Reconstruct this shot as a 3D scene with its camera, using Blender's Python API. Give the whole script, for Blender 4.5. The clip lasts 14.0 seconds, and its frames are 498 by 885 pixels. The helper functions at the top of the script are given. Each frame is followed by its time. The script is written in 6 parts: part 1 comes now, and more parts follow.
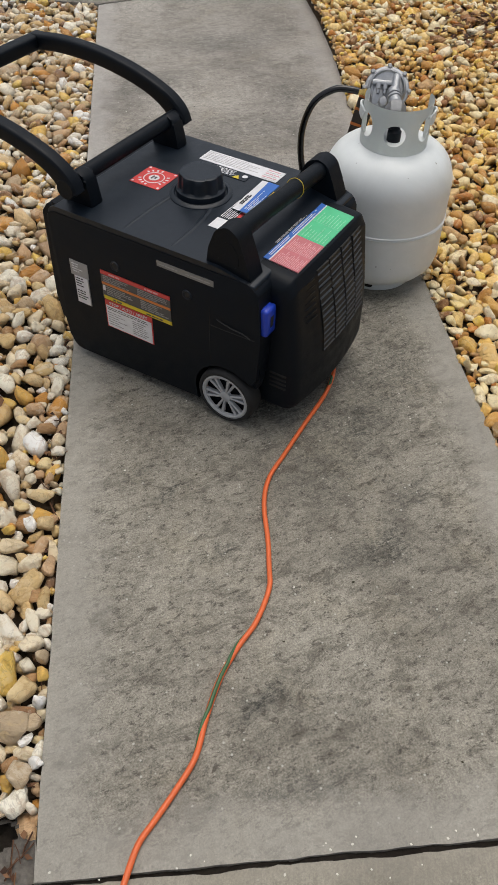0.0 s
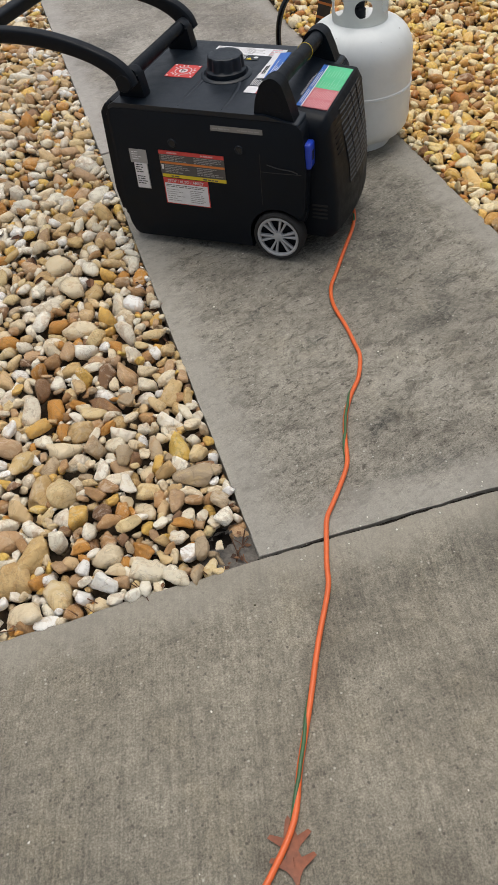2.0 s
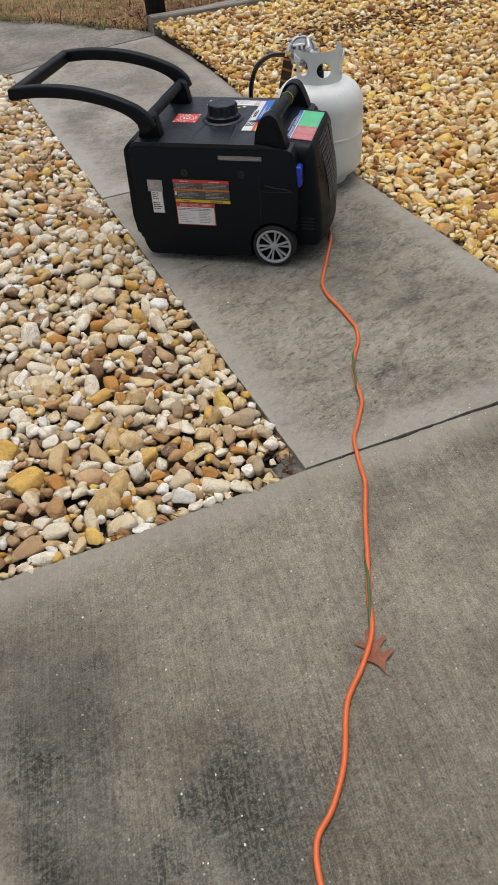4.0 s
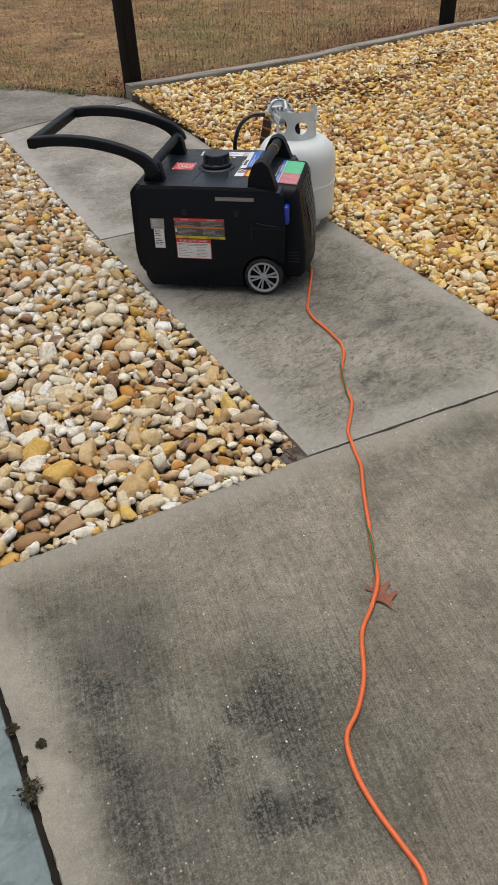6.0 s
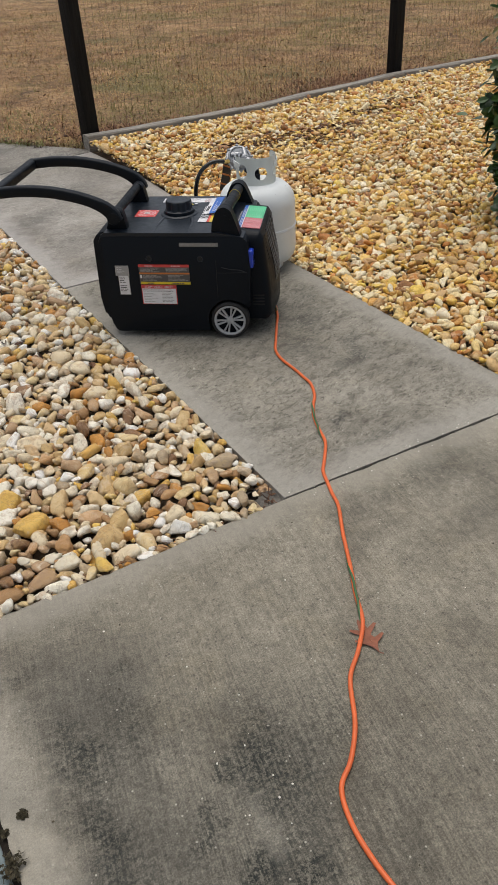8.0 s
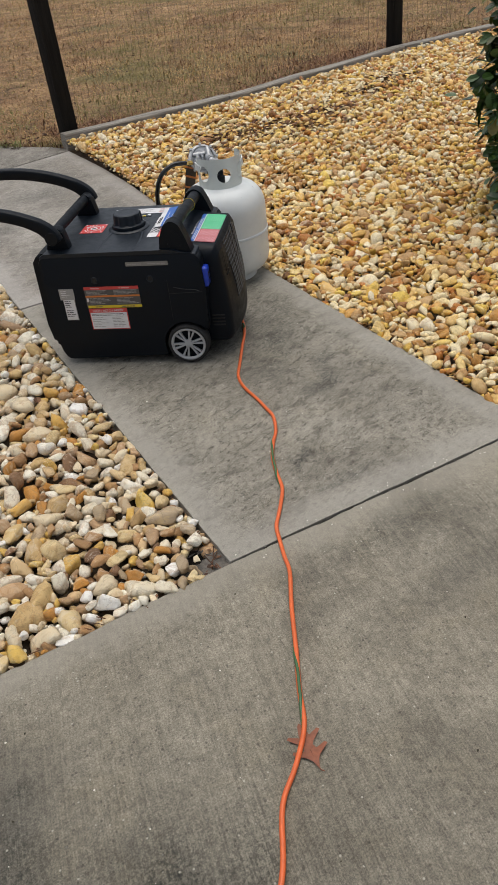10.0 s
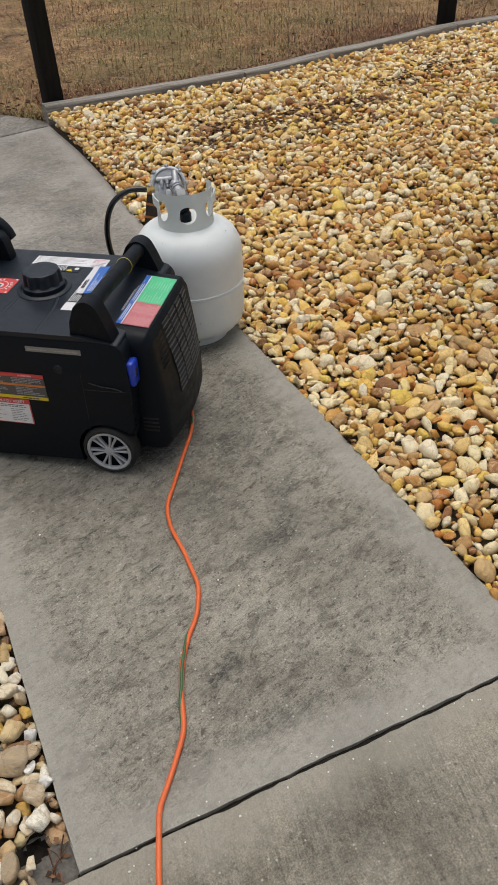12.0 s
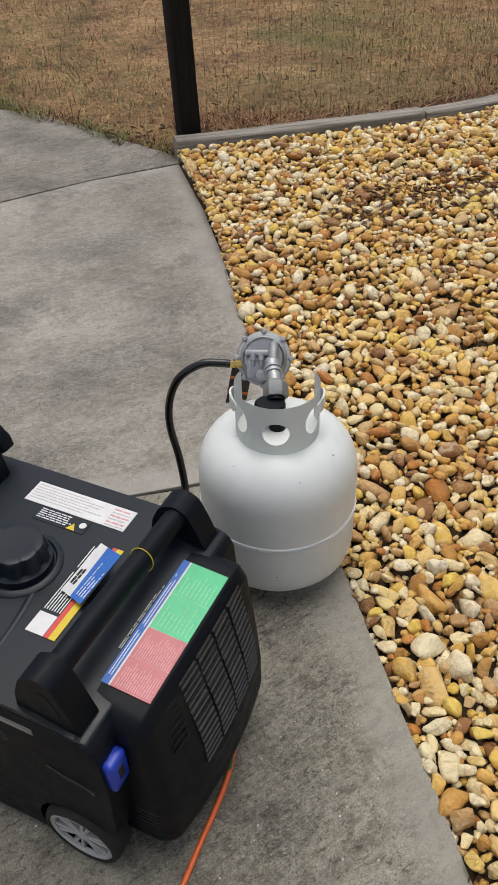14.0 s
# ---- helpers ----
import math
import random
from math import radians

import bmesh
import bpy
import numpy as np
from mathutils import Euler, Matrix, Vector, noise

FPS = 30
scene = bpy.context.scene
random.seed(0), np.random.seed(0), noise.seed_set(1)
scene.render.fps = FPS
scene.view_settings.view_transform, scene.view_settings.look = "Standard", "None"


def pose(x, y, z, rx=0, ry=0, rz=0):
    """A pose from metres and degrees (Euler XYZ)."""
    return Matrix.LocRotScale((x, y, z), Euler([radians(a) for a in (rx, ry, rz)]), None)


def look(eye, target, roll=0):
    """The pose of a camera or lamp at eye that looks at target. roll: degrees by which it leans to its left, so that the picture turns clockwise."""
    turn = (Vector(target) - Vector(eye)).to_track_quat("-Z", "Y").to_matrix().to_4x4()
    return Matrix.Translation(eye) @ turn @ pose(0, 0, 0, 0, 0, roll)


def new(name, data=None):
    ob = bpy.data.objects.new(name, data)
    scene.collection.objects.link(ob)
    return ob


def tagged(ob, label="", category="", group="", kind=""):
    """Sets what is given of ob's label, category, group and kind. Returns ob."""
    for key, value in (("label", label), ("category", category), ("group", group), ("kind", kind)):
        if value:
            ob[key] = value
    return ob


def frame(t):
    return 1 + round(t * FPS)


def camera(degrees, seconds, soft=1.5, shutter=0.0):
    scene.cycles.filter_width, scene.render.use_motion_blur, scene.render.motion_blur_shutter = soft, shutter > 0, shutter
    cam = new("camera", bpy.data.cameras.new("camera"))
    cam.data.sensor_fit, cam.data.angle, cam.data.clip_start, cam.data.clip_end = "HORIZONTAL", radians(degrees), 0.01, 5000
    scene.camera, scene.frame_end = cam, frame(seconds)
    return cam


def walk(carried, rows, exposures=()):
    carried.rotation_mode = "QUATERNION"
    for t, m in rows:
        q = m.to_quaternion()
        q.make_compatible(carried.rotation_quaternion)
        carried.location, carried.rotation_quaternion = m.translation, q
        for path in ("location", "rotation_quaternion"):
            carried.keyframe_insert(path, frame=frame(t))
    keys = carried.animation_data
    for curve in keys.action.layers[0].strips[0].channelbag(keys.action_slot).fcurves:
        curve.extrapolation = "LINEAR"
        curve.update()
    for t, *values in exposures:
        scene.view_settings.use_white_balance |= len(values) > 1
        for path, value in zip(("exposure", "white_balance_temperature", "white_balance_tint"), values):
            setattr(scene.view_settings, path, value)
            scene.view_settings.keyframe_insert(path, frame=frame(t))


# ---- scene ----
cam = camera(35.0, 14.0)
PATH = [
    (0, (0.236, -0.331, 1.194), (0.407, 1.023, -0.248), 1.66),
    (0.5, (0.207, -0.431, 1.193), (0.319, 0.927, -0.271), -7.5),
    (1, (0.057, -0.531, 1.218), (0.183, 0.809, -0.261), -8.5),
    (1.5, (-0.132, -0.652, 1.197), (0.176, 0.67, -0.272), -3.8),
    (2, (-0.179, -0.805, 1.169), (0.126, 0.533, -0.285), -6.2),
    (2.2, (-0.202, -0.838, 1.168), (0.096, 0.505, -0.283), -7.4),
    (4.3, (-0.643, -1.212, 1.21), (-0.071, 0.196, -0.09), -4.3),
    (4.5, (-0.692, -1.245, 1.21), (-0.103, 0.16, -0.086), -4.1),
    (5, (-0.809, -1.331, 1.209), (-0.184, 0.088, -0.054), -2.8),
    (5.5, (-0.837, -1.353, 1.218), (-0.183, 0.089, -0.004), -2.4),
    (6, (-0.827, -1.376, 1.242), (-0.132, 0.067, 0.045), -2.5),
    (6.5, (-0.825, -1.366, 1.245), (-0.101, 0.077, 0.064), -4.4),
    (7, (-0.832, -1.344, 1.236), (-0.074, 0.102, 0.081), -3.7),
    (7.5, (-0.836, -1.341, 1.245), (-0.056, 0.108, 0.109), -3.4),
    (8, (-0.836, -1.345, 1.235), (-0.033, 0.108, 0.119), -2.9),
    (8.2, (-0.839, -1.345, 1.232), (-0.024, 0.111, 0.13), -2.4),
    (10.3, (-0.432, -1.111, 1.22), (0.282, 0.346, 0.05), -7.1),
    (10.5, (-0.395, -1.047, 1.231), (0.38, 0.34, 0.016), -4.8),
    (11, (-0.272, -0.889, 1.242), (0.48, 0.484, -0.002), -4.7),
    (11.5, (-0.079, -0.765, 1.254), (0.608, 0.65, 0.018), -2.1),
    (12, (0.042, -0.607, 1.234), (0.679, 0.824, -0.01), -2.6),
    (12.5, (0.153, -0.401, 1.251), (0.781, 1.024, -0.004), -2.6),
    (13, (0.336, -0.195, 1.245), (0.818, 1.289, -0.007), -0.6),
    (13.5, (0.412, 0.047, 1.251), (0.71, 1.57, -0.011), -2.3),
    (14, (0.497, 0.283, 1.272), (0.794, 1.788, -0.011), -2.1),
]
walk(cam, [(t, look(eye, target, roll)) for t, eye, target, roll in PATH],
     [(0, -0.04), (1, -0.05), (2, 0.03), (5, 0.02), (8, -0.01), (11.5, -0.02), (12.5, -0.06), (13, -0.09), (13.5, 0.03), (14, 0.01)])

# ---- world and light ----
world = bpy.data.worlds.new("world")
scene.world = world
world.use_nodes = True
wn, wl = world.node_tree.nodes, world.node_tree.links
sky = wn.new("ShaderNodeTexSky")
sky.sky_type, sky.sun_disc = "NISHITA", False
sky.sun_elevation, sky.sun_rotation = radians(79), radians(17)
sky.dust_density, sky.air_density = 4.0, 1.0
grey = wn.new("ShaderNodeHueSaturation")
grey.inputs["Saturation"].default_value = 0.42
wl.new(sky.outputs[0], grey.inputs["Color"])
wl.new(grey.outputs[0], wn["Background"].inputs["Color"])
wn["Background"].inputs["Strength"].default_value = 0.15
sun_data = bpy.data.lights.new("sun", "SUN")
sun_data.energy, sun_data.angle, sun_data.color = 1.3, radians(50), (1.0, 0.93, 0.815)
sun = new("sun", sun_data)
sun.matrix_world = look((0.5, 1.6, 9.0), (0, 0, 0))


# ---- materials ----
def mat(name):
    m = bpy.data.materials.new(name)
    m.use_nodes = True
    nt = m.node_tree
    return m, nt, nt.nodes["Principled BSDF"]


def nd(nt, kind, ins=None, **props):
    n = nt.nodes.new(kind)
    for k, v in props.items():
        setattr(n, k, v)
    for k, v in (ins or {}).items():
        if isinstance(v, bpy.types.NodeSocket):
            nt.links.new(v, n.inputs[k])
        else:
            n.inputs[k].default_value = v
    return n


def noise_of(nt, vec, scale, detail=4.0, rough=0.6, dist=0.0):
    return nd(nt, "ShaderNodeTexNoise", {"Vector": vec, "Scale": scale, "Detail": detail, "Roughness": rough, "Distortion": dist}).outputs["Fac"]


def ramp(nt, fac, stops, interp="LINEAR"):
    r = nd(nt, "ShaderNodeValToRGB", {"Fac": fac})
    r.color_ramp.interpolation = interp
    els = r.color_ramp.elements
    while len(els) < len(stops):
        els.new(0.5)
    for e, (p, c) in zip(els, stops):
        e.position = p
        e.color = (*c, 1) if isinstance(c, tuple) else (c, c, c, 1)
    return r.outputs["Color"]


def mix(nt, fac, a, b, how="MIX"):
    n = nd(nt, "ShaderNodeMix", data_type="RGBA", blend_type=how)
    for i, v in ((0, fac), (6, a), (7, b)):
        if isinstance(v, bpy.types.NodeSocket):
            nt.links.new(v, n.inputs[i])
        elif isinstance(v, tuple):
            n.inputs[i].default_value = (*v, 1)
        else:
            n.inputs[i].default_value = v
    return n.outputs[2]


def math_(nt, op, a, b=None, clamp=False):
    n = nd(nt, "ShaderNodeMath", operation=op, use_clamp=clamp)
    for i, v in ((0, a), (1, b)):
        if v is None:
            continue
        if isinstance(v, bpy.types.NodeSocket):
            nt.links.new(v, n.inputs[i])
        else:
            n.inputs[i].default_value = v
    return n.outputs[0]


def smooth(nt, v, a, b):
    return nd(nt, "ShaderNodeMapRange", {"Value": v, "From Min": a, "From Max": b}, interpolation_type="SMOOTHSTEP").outputs[0]


def bump(nt, bsdf, height, strength, distance):
    b = nd(nt, "ShaderNodeBump", {"Height": height, "Strength": strength, "Distance": distance})
    nt.links.new(b.outputs[0], bsdf.inputs["Normal"])


def place_of(nt):
    return nd(nt, "ShaderNodeNewGeometry").outputs["Position"]


def plain(name, colour, rough=0.5, metal=0.0, grain=0.12, scale=60.0, relief=0.0, spec=0.5):
    """Paint, plastic or metal with slight mottling, dust and relief."""
    m, nt, b = mat(name)
    co = nd(nt, "ShaderNodeTexCoord").outputs["Object"]
    n1, n2 = noise_of(nt, co, scale, 3), noise_of(nt, co, scale * 0.12, 3)
    f = math_(nt, "ADD", math_(nt, "MULTIPLY", n1, 0.5), math_(nt, "MULTIPLY", n2, 0.5))
    lo = tuple(c * (1 - grain) for c in colour)
    hi = tuple(min(1, c * (1 + grain)) for c in colour)
    nt.links.new(ramp(nt, f, [(0.3, lo), (0.7, hi)]), b.inputs["Base Color"])
    b.inputs["Metallic"].default_value = metal
    b.inputs["Specular IOR Level"].default_value = spec
    nt.links.new(ramp(nt, n2, [(0.3, max(0.05, rough - 0.08)), (0.7, min(1, rough + 0.08))]), b.inputs["Roughness"])
    if relief:
        bump(nt, b, noise_of(nt, co, 900, 2), relief, 0.001)
    return m


def concrete(name, stains_and_shade, edges=None, tone=1.0, broom=(0.6, 0.8), lines=0.3, blotch=1.0, tint=(1.0, 1.0, 1.0), washes=()):
    """Broom-finished, mildewed outdoor concrete; each stain or painted shade: (x, y, length, breadth, turn, strength).
    """
    m, nt, b = mat(name)
    co = place_of(nt)
    sep = nd(nt, "ShaderNodeSeparateXYZ", {"Vector": co})
    x, y = sep.outputs[0], sep.outputs[1]
    c = lambda *v: tuple(t * tone * w for t, w in zip(v, tint))
    col = ramp(nt, noise_of(nt, co, 2.3, 6, 0.65), [(0.32, c(0.205, 0.184, 0.150)), (0.68, c(0.34, 0.310, 0.258))])
    # cloudy mildew, in ragged blotches of three sizes
    mil = smooth(nt, noise_of(nt, co, 3.2, 10, 0.75, 0.6), 0.47, 0.64)
    col = mix(nt, math_(nt, "MULTIPLY", mil, 0.5), col, c(0.105, 0.094, 0.078))
    yel = smooth(nt, noise_of(nt, co, 6.1, 6, 0.7, 0.4), 0.50, 0.68)
    col = mix(nt, math_(nt, "MULTIPLY", yel, 0.35), col, c(0.30, 0.262, 0.195))
    drag = nd(nt, "ShaderNodeMapping", {"Vector": co, "Rotation": (0, 0, math.atan2(broom[1], broom[0])), "Scale": (1 / 13, 1 / 24, 1)}, vector_type="TEXTURE").outputs[0]
    spots = smooth(nt, noise_of(nt, drag, 1.0, 9, 0.80, 0.9), 0.49, 0.62)
    col = mix(nt, math_(nt, "MULTIPLY", spots, 0.5 * blotch), col, c(0.078, 0.067, 0.052))
    flecks = smooth(nt, noise_of(nt, drag, 3.4, 8, 0.82, 0.5), 0.53, 0.61)
    col = mix(nt, math_(nt, "MULTIPLY", flecks, 0.62 * blotch), col, c(0.050, 0.043, 0.034))
    # broom streaks
    rot = nd(nt, "ShaderNodeMapping", {"Vector": co, "Rotation": (0, 0, math.atan2(broom[1], broom[0])), "Scale": (1 / 4, 1 / 230, 1)}, vector_type="TEXTURE").outputs[0]
    streak = noise_of(nt, rot, 1.0, 4, 0.7)
    col = mix(nt, lines, col, ramp(nt, streak, [(0.38, 0.25), (0.62, 0.75)]), "OVERLAY")
    # stains with a shape of their own, and generator shade painted the same way
    wob = nd(nt, "ShaderNodeTexNoise", {"Vector": co, "Scale": 14.0, "Detail": 6.0, "Roughness": 0.7}).outputs["Color"]
    warped = nd(nt, "ShaderNodeVectorMath", {0: co, 1: nd(nt, "ShaderNodeVectorMath", {0: wob, "Scale": 0.16}, operation="SCALE").outputs[0]}, operation="ADD").outputs[0]
    warped = nd(nt, "ShaderNodeVectorMath", {0: warped, 1: (0.08, 0.08, 0.08)}, operation="SUBTRACT").outputs[0]
    gritty = math_(nt, "ADD", math_(nt, "MULTIPLY", noise_of(nt, co, 110, 6, 0.85), 0.78), math_(nt, "MULTIPLY", streak, 0.22))
    for sx, sy, ln, br, turn, force in washes:
        q = nd(nt, "ShaderNodeMapping", {"Vector": warped, "Location": (sx, sy, 0), "Rotation": (0, 0, radians(turn)), "Scale": (ln, br, 1)}, vector_type="TEXTURE").outputs[0]
        flat = nd(nt, "ShaderNodeVectorMath", {0: q, 1: (1, 1, 0)}, operation="MULTIPLY").outputs[0]
        d = nd(nt, "ShaderNodeVectorMath", {0: flat}, operation="LENGTH").outputs["Value"]
        k = math_(nt, "MULTIPLY", smooth(nt, d, 1.15, 0.05), force)
        k = math_(nt, "MULTIPLY", k, ramp(nt, gritty, [(0.42, 1.0), (0.60, 0.62)]))
        col = mix(nt, k, col, c(0.090, 0.086, 0.079))
    for sx, sy, ln, br, turn, force in stains_and_shade:
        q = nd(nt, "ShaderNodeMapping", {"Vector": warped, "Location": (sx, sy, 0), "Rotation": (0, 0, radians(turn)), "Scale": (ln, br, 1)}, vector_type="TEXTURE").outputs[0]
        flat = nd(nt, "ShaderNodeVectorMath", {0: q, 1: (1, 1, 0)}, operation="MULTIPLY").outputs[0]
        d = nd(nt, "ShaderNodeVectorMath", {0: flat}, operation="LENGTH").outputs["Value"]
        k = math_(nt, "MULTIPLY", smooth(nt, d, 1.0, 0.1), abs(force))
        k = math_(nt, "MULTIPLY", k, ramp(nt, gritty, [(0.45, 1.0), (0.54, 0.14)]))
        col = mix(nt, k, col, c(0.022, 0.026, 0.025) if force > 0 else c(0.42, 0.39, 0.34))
    # grains of sand and pebbles at the surface
    fine = noise_of(nt, co, 300, 4, 0.8)
    col = mix(nt, 0.42, col, ramp(nt, fine, [(0.36, 0.16), (0.64, 0.82)]), "OVERLAY")
    mid = noise_of(nt, co, 75, 4, 0.8)
    col = mix(nt, 0.24, col, ramp(nt, mid, [(0.38, 0.18), (0.62, 0.80)]), "OVERLAY")
    col = mix(nt, 0.15, col, ramp(nt, noise_of(nt, co, 32, 5, 0.8, 0.3), [(0.40, 0.18), (0.60, 0.80)]), "OVERLAY")
    vor = nd(nt, "ShaderNodeTexVoronoi", {"Vector": co, "Scale": 95.0, "Randomness": 1.0})
    peb = math_(nt, "MULTIPLY", smooth(nt, vor.outputs["Distance"], 0.24, 0.12),
                math_(nt, "GREATER_THAN", nd(nt, "ShaderNodeSeparateColor", {"Color": vor.outputs["Color"]}).outputs[0], 0.90))
    col = mix(nt, math_(nt, "MULTIPLY", peb, 0.75), col, c(0.50, 0.475, 0.42))
    pit = math_(nt, "MULTIPLY", smooth(nt, vor.outputs["Distance"], 0.3, 0.15),
                math_(nt, "LESS_THAN", nd(nt, "ShaderNodeSeparateColor", {"Color": vor.outputs["Color"]}).outputs[1], 0.15))
    col = mix(nt, math_(nt, "MULTIPLY", pit, 0.6), col, c(0.06, 0.055, 0.05))
    if edges:
        # trowelled border, washed paler
        x0, x1, y0, y1 = edges
        d = math_(nt, "MINIMUM", math_(nt, "SUBTRACT", x, x0), math_(nt, "SUBTRACT", x1, x))
        d = math_(nt, "MINIMUM", d, math_(nt, "MINIMUM", math_(nt, "SUBTRACT", y, y0), math_(nt, "SUBTRACT", y1, y)))
        d = math_(nt, "ADD", d, math_(nt, "MULTIPLY", math_(nt, "SUBTRACT", noise_of(nt, co, 9, 8, 0.7), 0.5), 0.20))
        col = mix(nt, math_(nt, "MULTIPLY", smooth(nt, d, 0.12, 0.02), 0.55), col, c(0.375, 0.348, 0.306))
    nt.links.new(col, b.inputs["Base Color"])
    b.inputs["Roughness"].default_value = 0.92
    b.inputs["Specular IOR Level"].default_value = 0.25
    h = math_(nt, "ADD", math_(nt, "MULTIPLY", fine, 0.4), math_(nt, "MULTIPLY", streak, 2.6 * lines))
    h = math_(nt, "ADD", h, math_(nt, "MULTIPLY", peb, 0.25))
    bump(nt, b, h, 0.55, 0.0025)
    return m


def stone_mat(name, stops, veins, single=False):
    m, nt, b = mat(name)
    co = place_of(nt)
    rnd = nd(nt, "ShaderNodeObjectInfo").outputs["Random"] if single else nd(nt, "ShaderNodeNewGeometry").outputs["Random Per Island"]
    base = ramp(nt, rnd, stops, "CONSTANT")
    r2 = math_(nt, "FRACT", math_(nt, "MULTIPLY", rnd, 37.7))
    base = mix(nt, 0.30, base, ramp(nt, r2, [(0.0, 0.25), (1.0, 0.78)]), "OVERLAY")
    off = nd(nt, "ShaderNodeVectorMath", {0: co, 1: nd(nt, "ShaderNodeCombineXYZ", {0: math_(nt, "MULTIPLY", rnd, 71.0), 1: math_(nt, "MULTIPLY", r2, 53.0)}).outputs[0]}, operation="ADD").outputs[0]
    blot = noise_of(nt, off, 38, 5, 0.65, 0.8)
    rust = math_(nt, "MULTIPLY", smooth(nt, blot, 0.50, 0.62), math_(nt, "GREATER_THAN", r2, 0.30))
    base = mix(nt, math_(nt, "MULTIPLY", rust, 0.34), base, (0.42, 0.205, 0.05))
    r3 = math_(nt, "FRACT", math_(nt, "MULTIPLY", rnd, 113.3))
    other = ramp(nt, r3, veins)
    vein = smooth(nt, noise_of(nt, off, 30, 7, 0.72, 1.6), 0.49, 0.60)
    base = mix(nt, math_(nt, "MULTIPLY", vein, 0.36), base, other)
    crack = smooth(nt, math_(nt, "ABSOLUTE", math_(nt, "SUBTRACT", noise_of(nt, off, 15, 4, 0.6, 1.0), 0.5)), 0.016, 0.002)
    base = mix(nt, math_(nt, "MULTIPLY", crack, 0.24), base, (0.12, 0.070, 0.036))
    dirt = smooth(nt, noise_of(nt, off, 75, 6, 0.75), 0.55, 0.72)
    base = mix(nt, math_(nt, "MULTIPLY", dirt, 0.18), base, (0.13, 0.085, 0.05))
    pale = smooth(nt, noise_of(nt, off, 55, 4, 0.6), 0.60, 0.72)
    base = mix(nt, math_(nt, "MULTIPLY", pale, 0.3), base, (0.68, 0.63, 0.52))
    nt.links.new(base, b.inputs["Base Color"])
    nt.links.new(ramp(nt, blot, [(0.3, 0.30), (0.7, 0.60)]), b.inputs["Roughness"])
    b.inputs["Specular IOR Level"].default_value = 0.4
    bump(nt, b, math_(nt, "ADD", noise_of(nt, off, 150, 5, 0.7), math_(nt, "MULTIPLY", blot, 1.4)), 0.85, 0.006)
    return m


PALE = [(0.0, (0.75, 0.63, 0.43)), (0.14, (0.58, 0.40, 0.18)), (0.24, (0.86, 0.81, 0.67)), (0.36, (0.42, 0.24, 0.105)), (0.43, (0.68, 0.51, 0.27)),
        (0.53, (0.47, 0.36, 0.23)), (0.59, (0.72, 0.46, 0.11)), (0.65, (0.80, 0.73, 0.58)), (0.77, (0.22, 0.12, 0.06)), (0.82, (0.50, 0.325, 0.18)),
        (0.88, (0.54, 0.25, 0.05)), (0.93, (0.88, 0.86, 0.80))]
GOLD = [(0.0, (0.84, 0.60, 0.24)), (0.15, (0.68, 0.39, 0.095)), (0.25, (0.90, 0.76, 0.45)), (0.40, (0.54, 0.27, 0.065)), (0.47, (0.83, 0.54, 0.15)),
        (0.57, (0.62, 0.41, 0.19)), (0.64, (0.90, 0.79, 0.54)), (0.78, (0.30, 0.135, 0.05)), (0.83, (0.82, 0.55, 0.11)), (0.895, (0.55, 0.33, 0.14)),
        (0.96, (0.52, 0.20, 0.04))]
PALE_VEINS = [(0.0, (0.80, 0.74, 0.60)), (0.3, (0.52, 0.33, 0.13)), (0.55, (0.26, 0.15, 0.075)), (0.75, (0.70, 0.52, 0.24)), (1.0, (0.85, 0.82, 0.74))]
GOLD_VEINS = [(0.0, (0.84, 0.69, 0.40)), (0.3, (0.64, 0.34, 0.06)), (0.5, (0.30, 0.135, 0.04)), (0.7, (0.76, 0.50, 0.14)), (1.0, (0.90, 0.82, 0.62))]
STONE_PALE = stone_mat("pale_river_stone", PALE, PALE_VEINS)
STONE_GOLD = stone_mat("golden_river_stone", GOLD, GOLD_VEINS)
STONE_PALE_ONE = stone_mat("loose_pale_stone", PALE, PALE_VEINS, True)
STONE_GOLD_ONE = stone_mat("loose_golden_stone", GOLD, GOLD_VEINS, True)

# the two rows turned -38 paint the generator's contact shadow; the others are stains
WALK_STAINS_AND_SHADE = [(0.36, 1.02, 0.42, 0.24, -38, 0.5), (0.21, 0.67, 0.05, 0.022, 50, 0.75), (0.30, 0.51, 0.07, 0.03, 35, 0.6), (0.60, 0.51, 0.13, 0.06, 30, 0.65), (0.34, 0.22, 0.06, 0.022, 20, 0.8),
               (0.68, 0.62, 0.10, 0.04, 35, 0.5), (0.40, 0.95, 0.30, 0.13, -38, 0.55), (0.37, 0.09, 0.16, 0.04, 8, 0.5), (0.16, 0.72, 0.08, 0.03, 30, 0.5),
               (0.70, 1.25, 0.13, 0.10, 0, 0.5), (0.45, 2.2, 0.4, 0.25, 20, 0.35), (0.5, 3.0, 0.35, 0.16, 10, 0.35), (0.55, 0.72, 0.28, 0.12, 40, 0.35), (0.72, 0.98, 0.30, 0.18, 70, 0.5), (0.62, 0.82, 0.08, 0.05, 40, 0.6)]
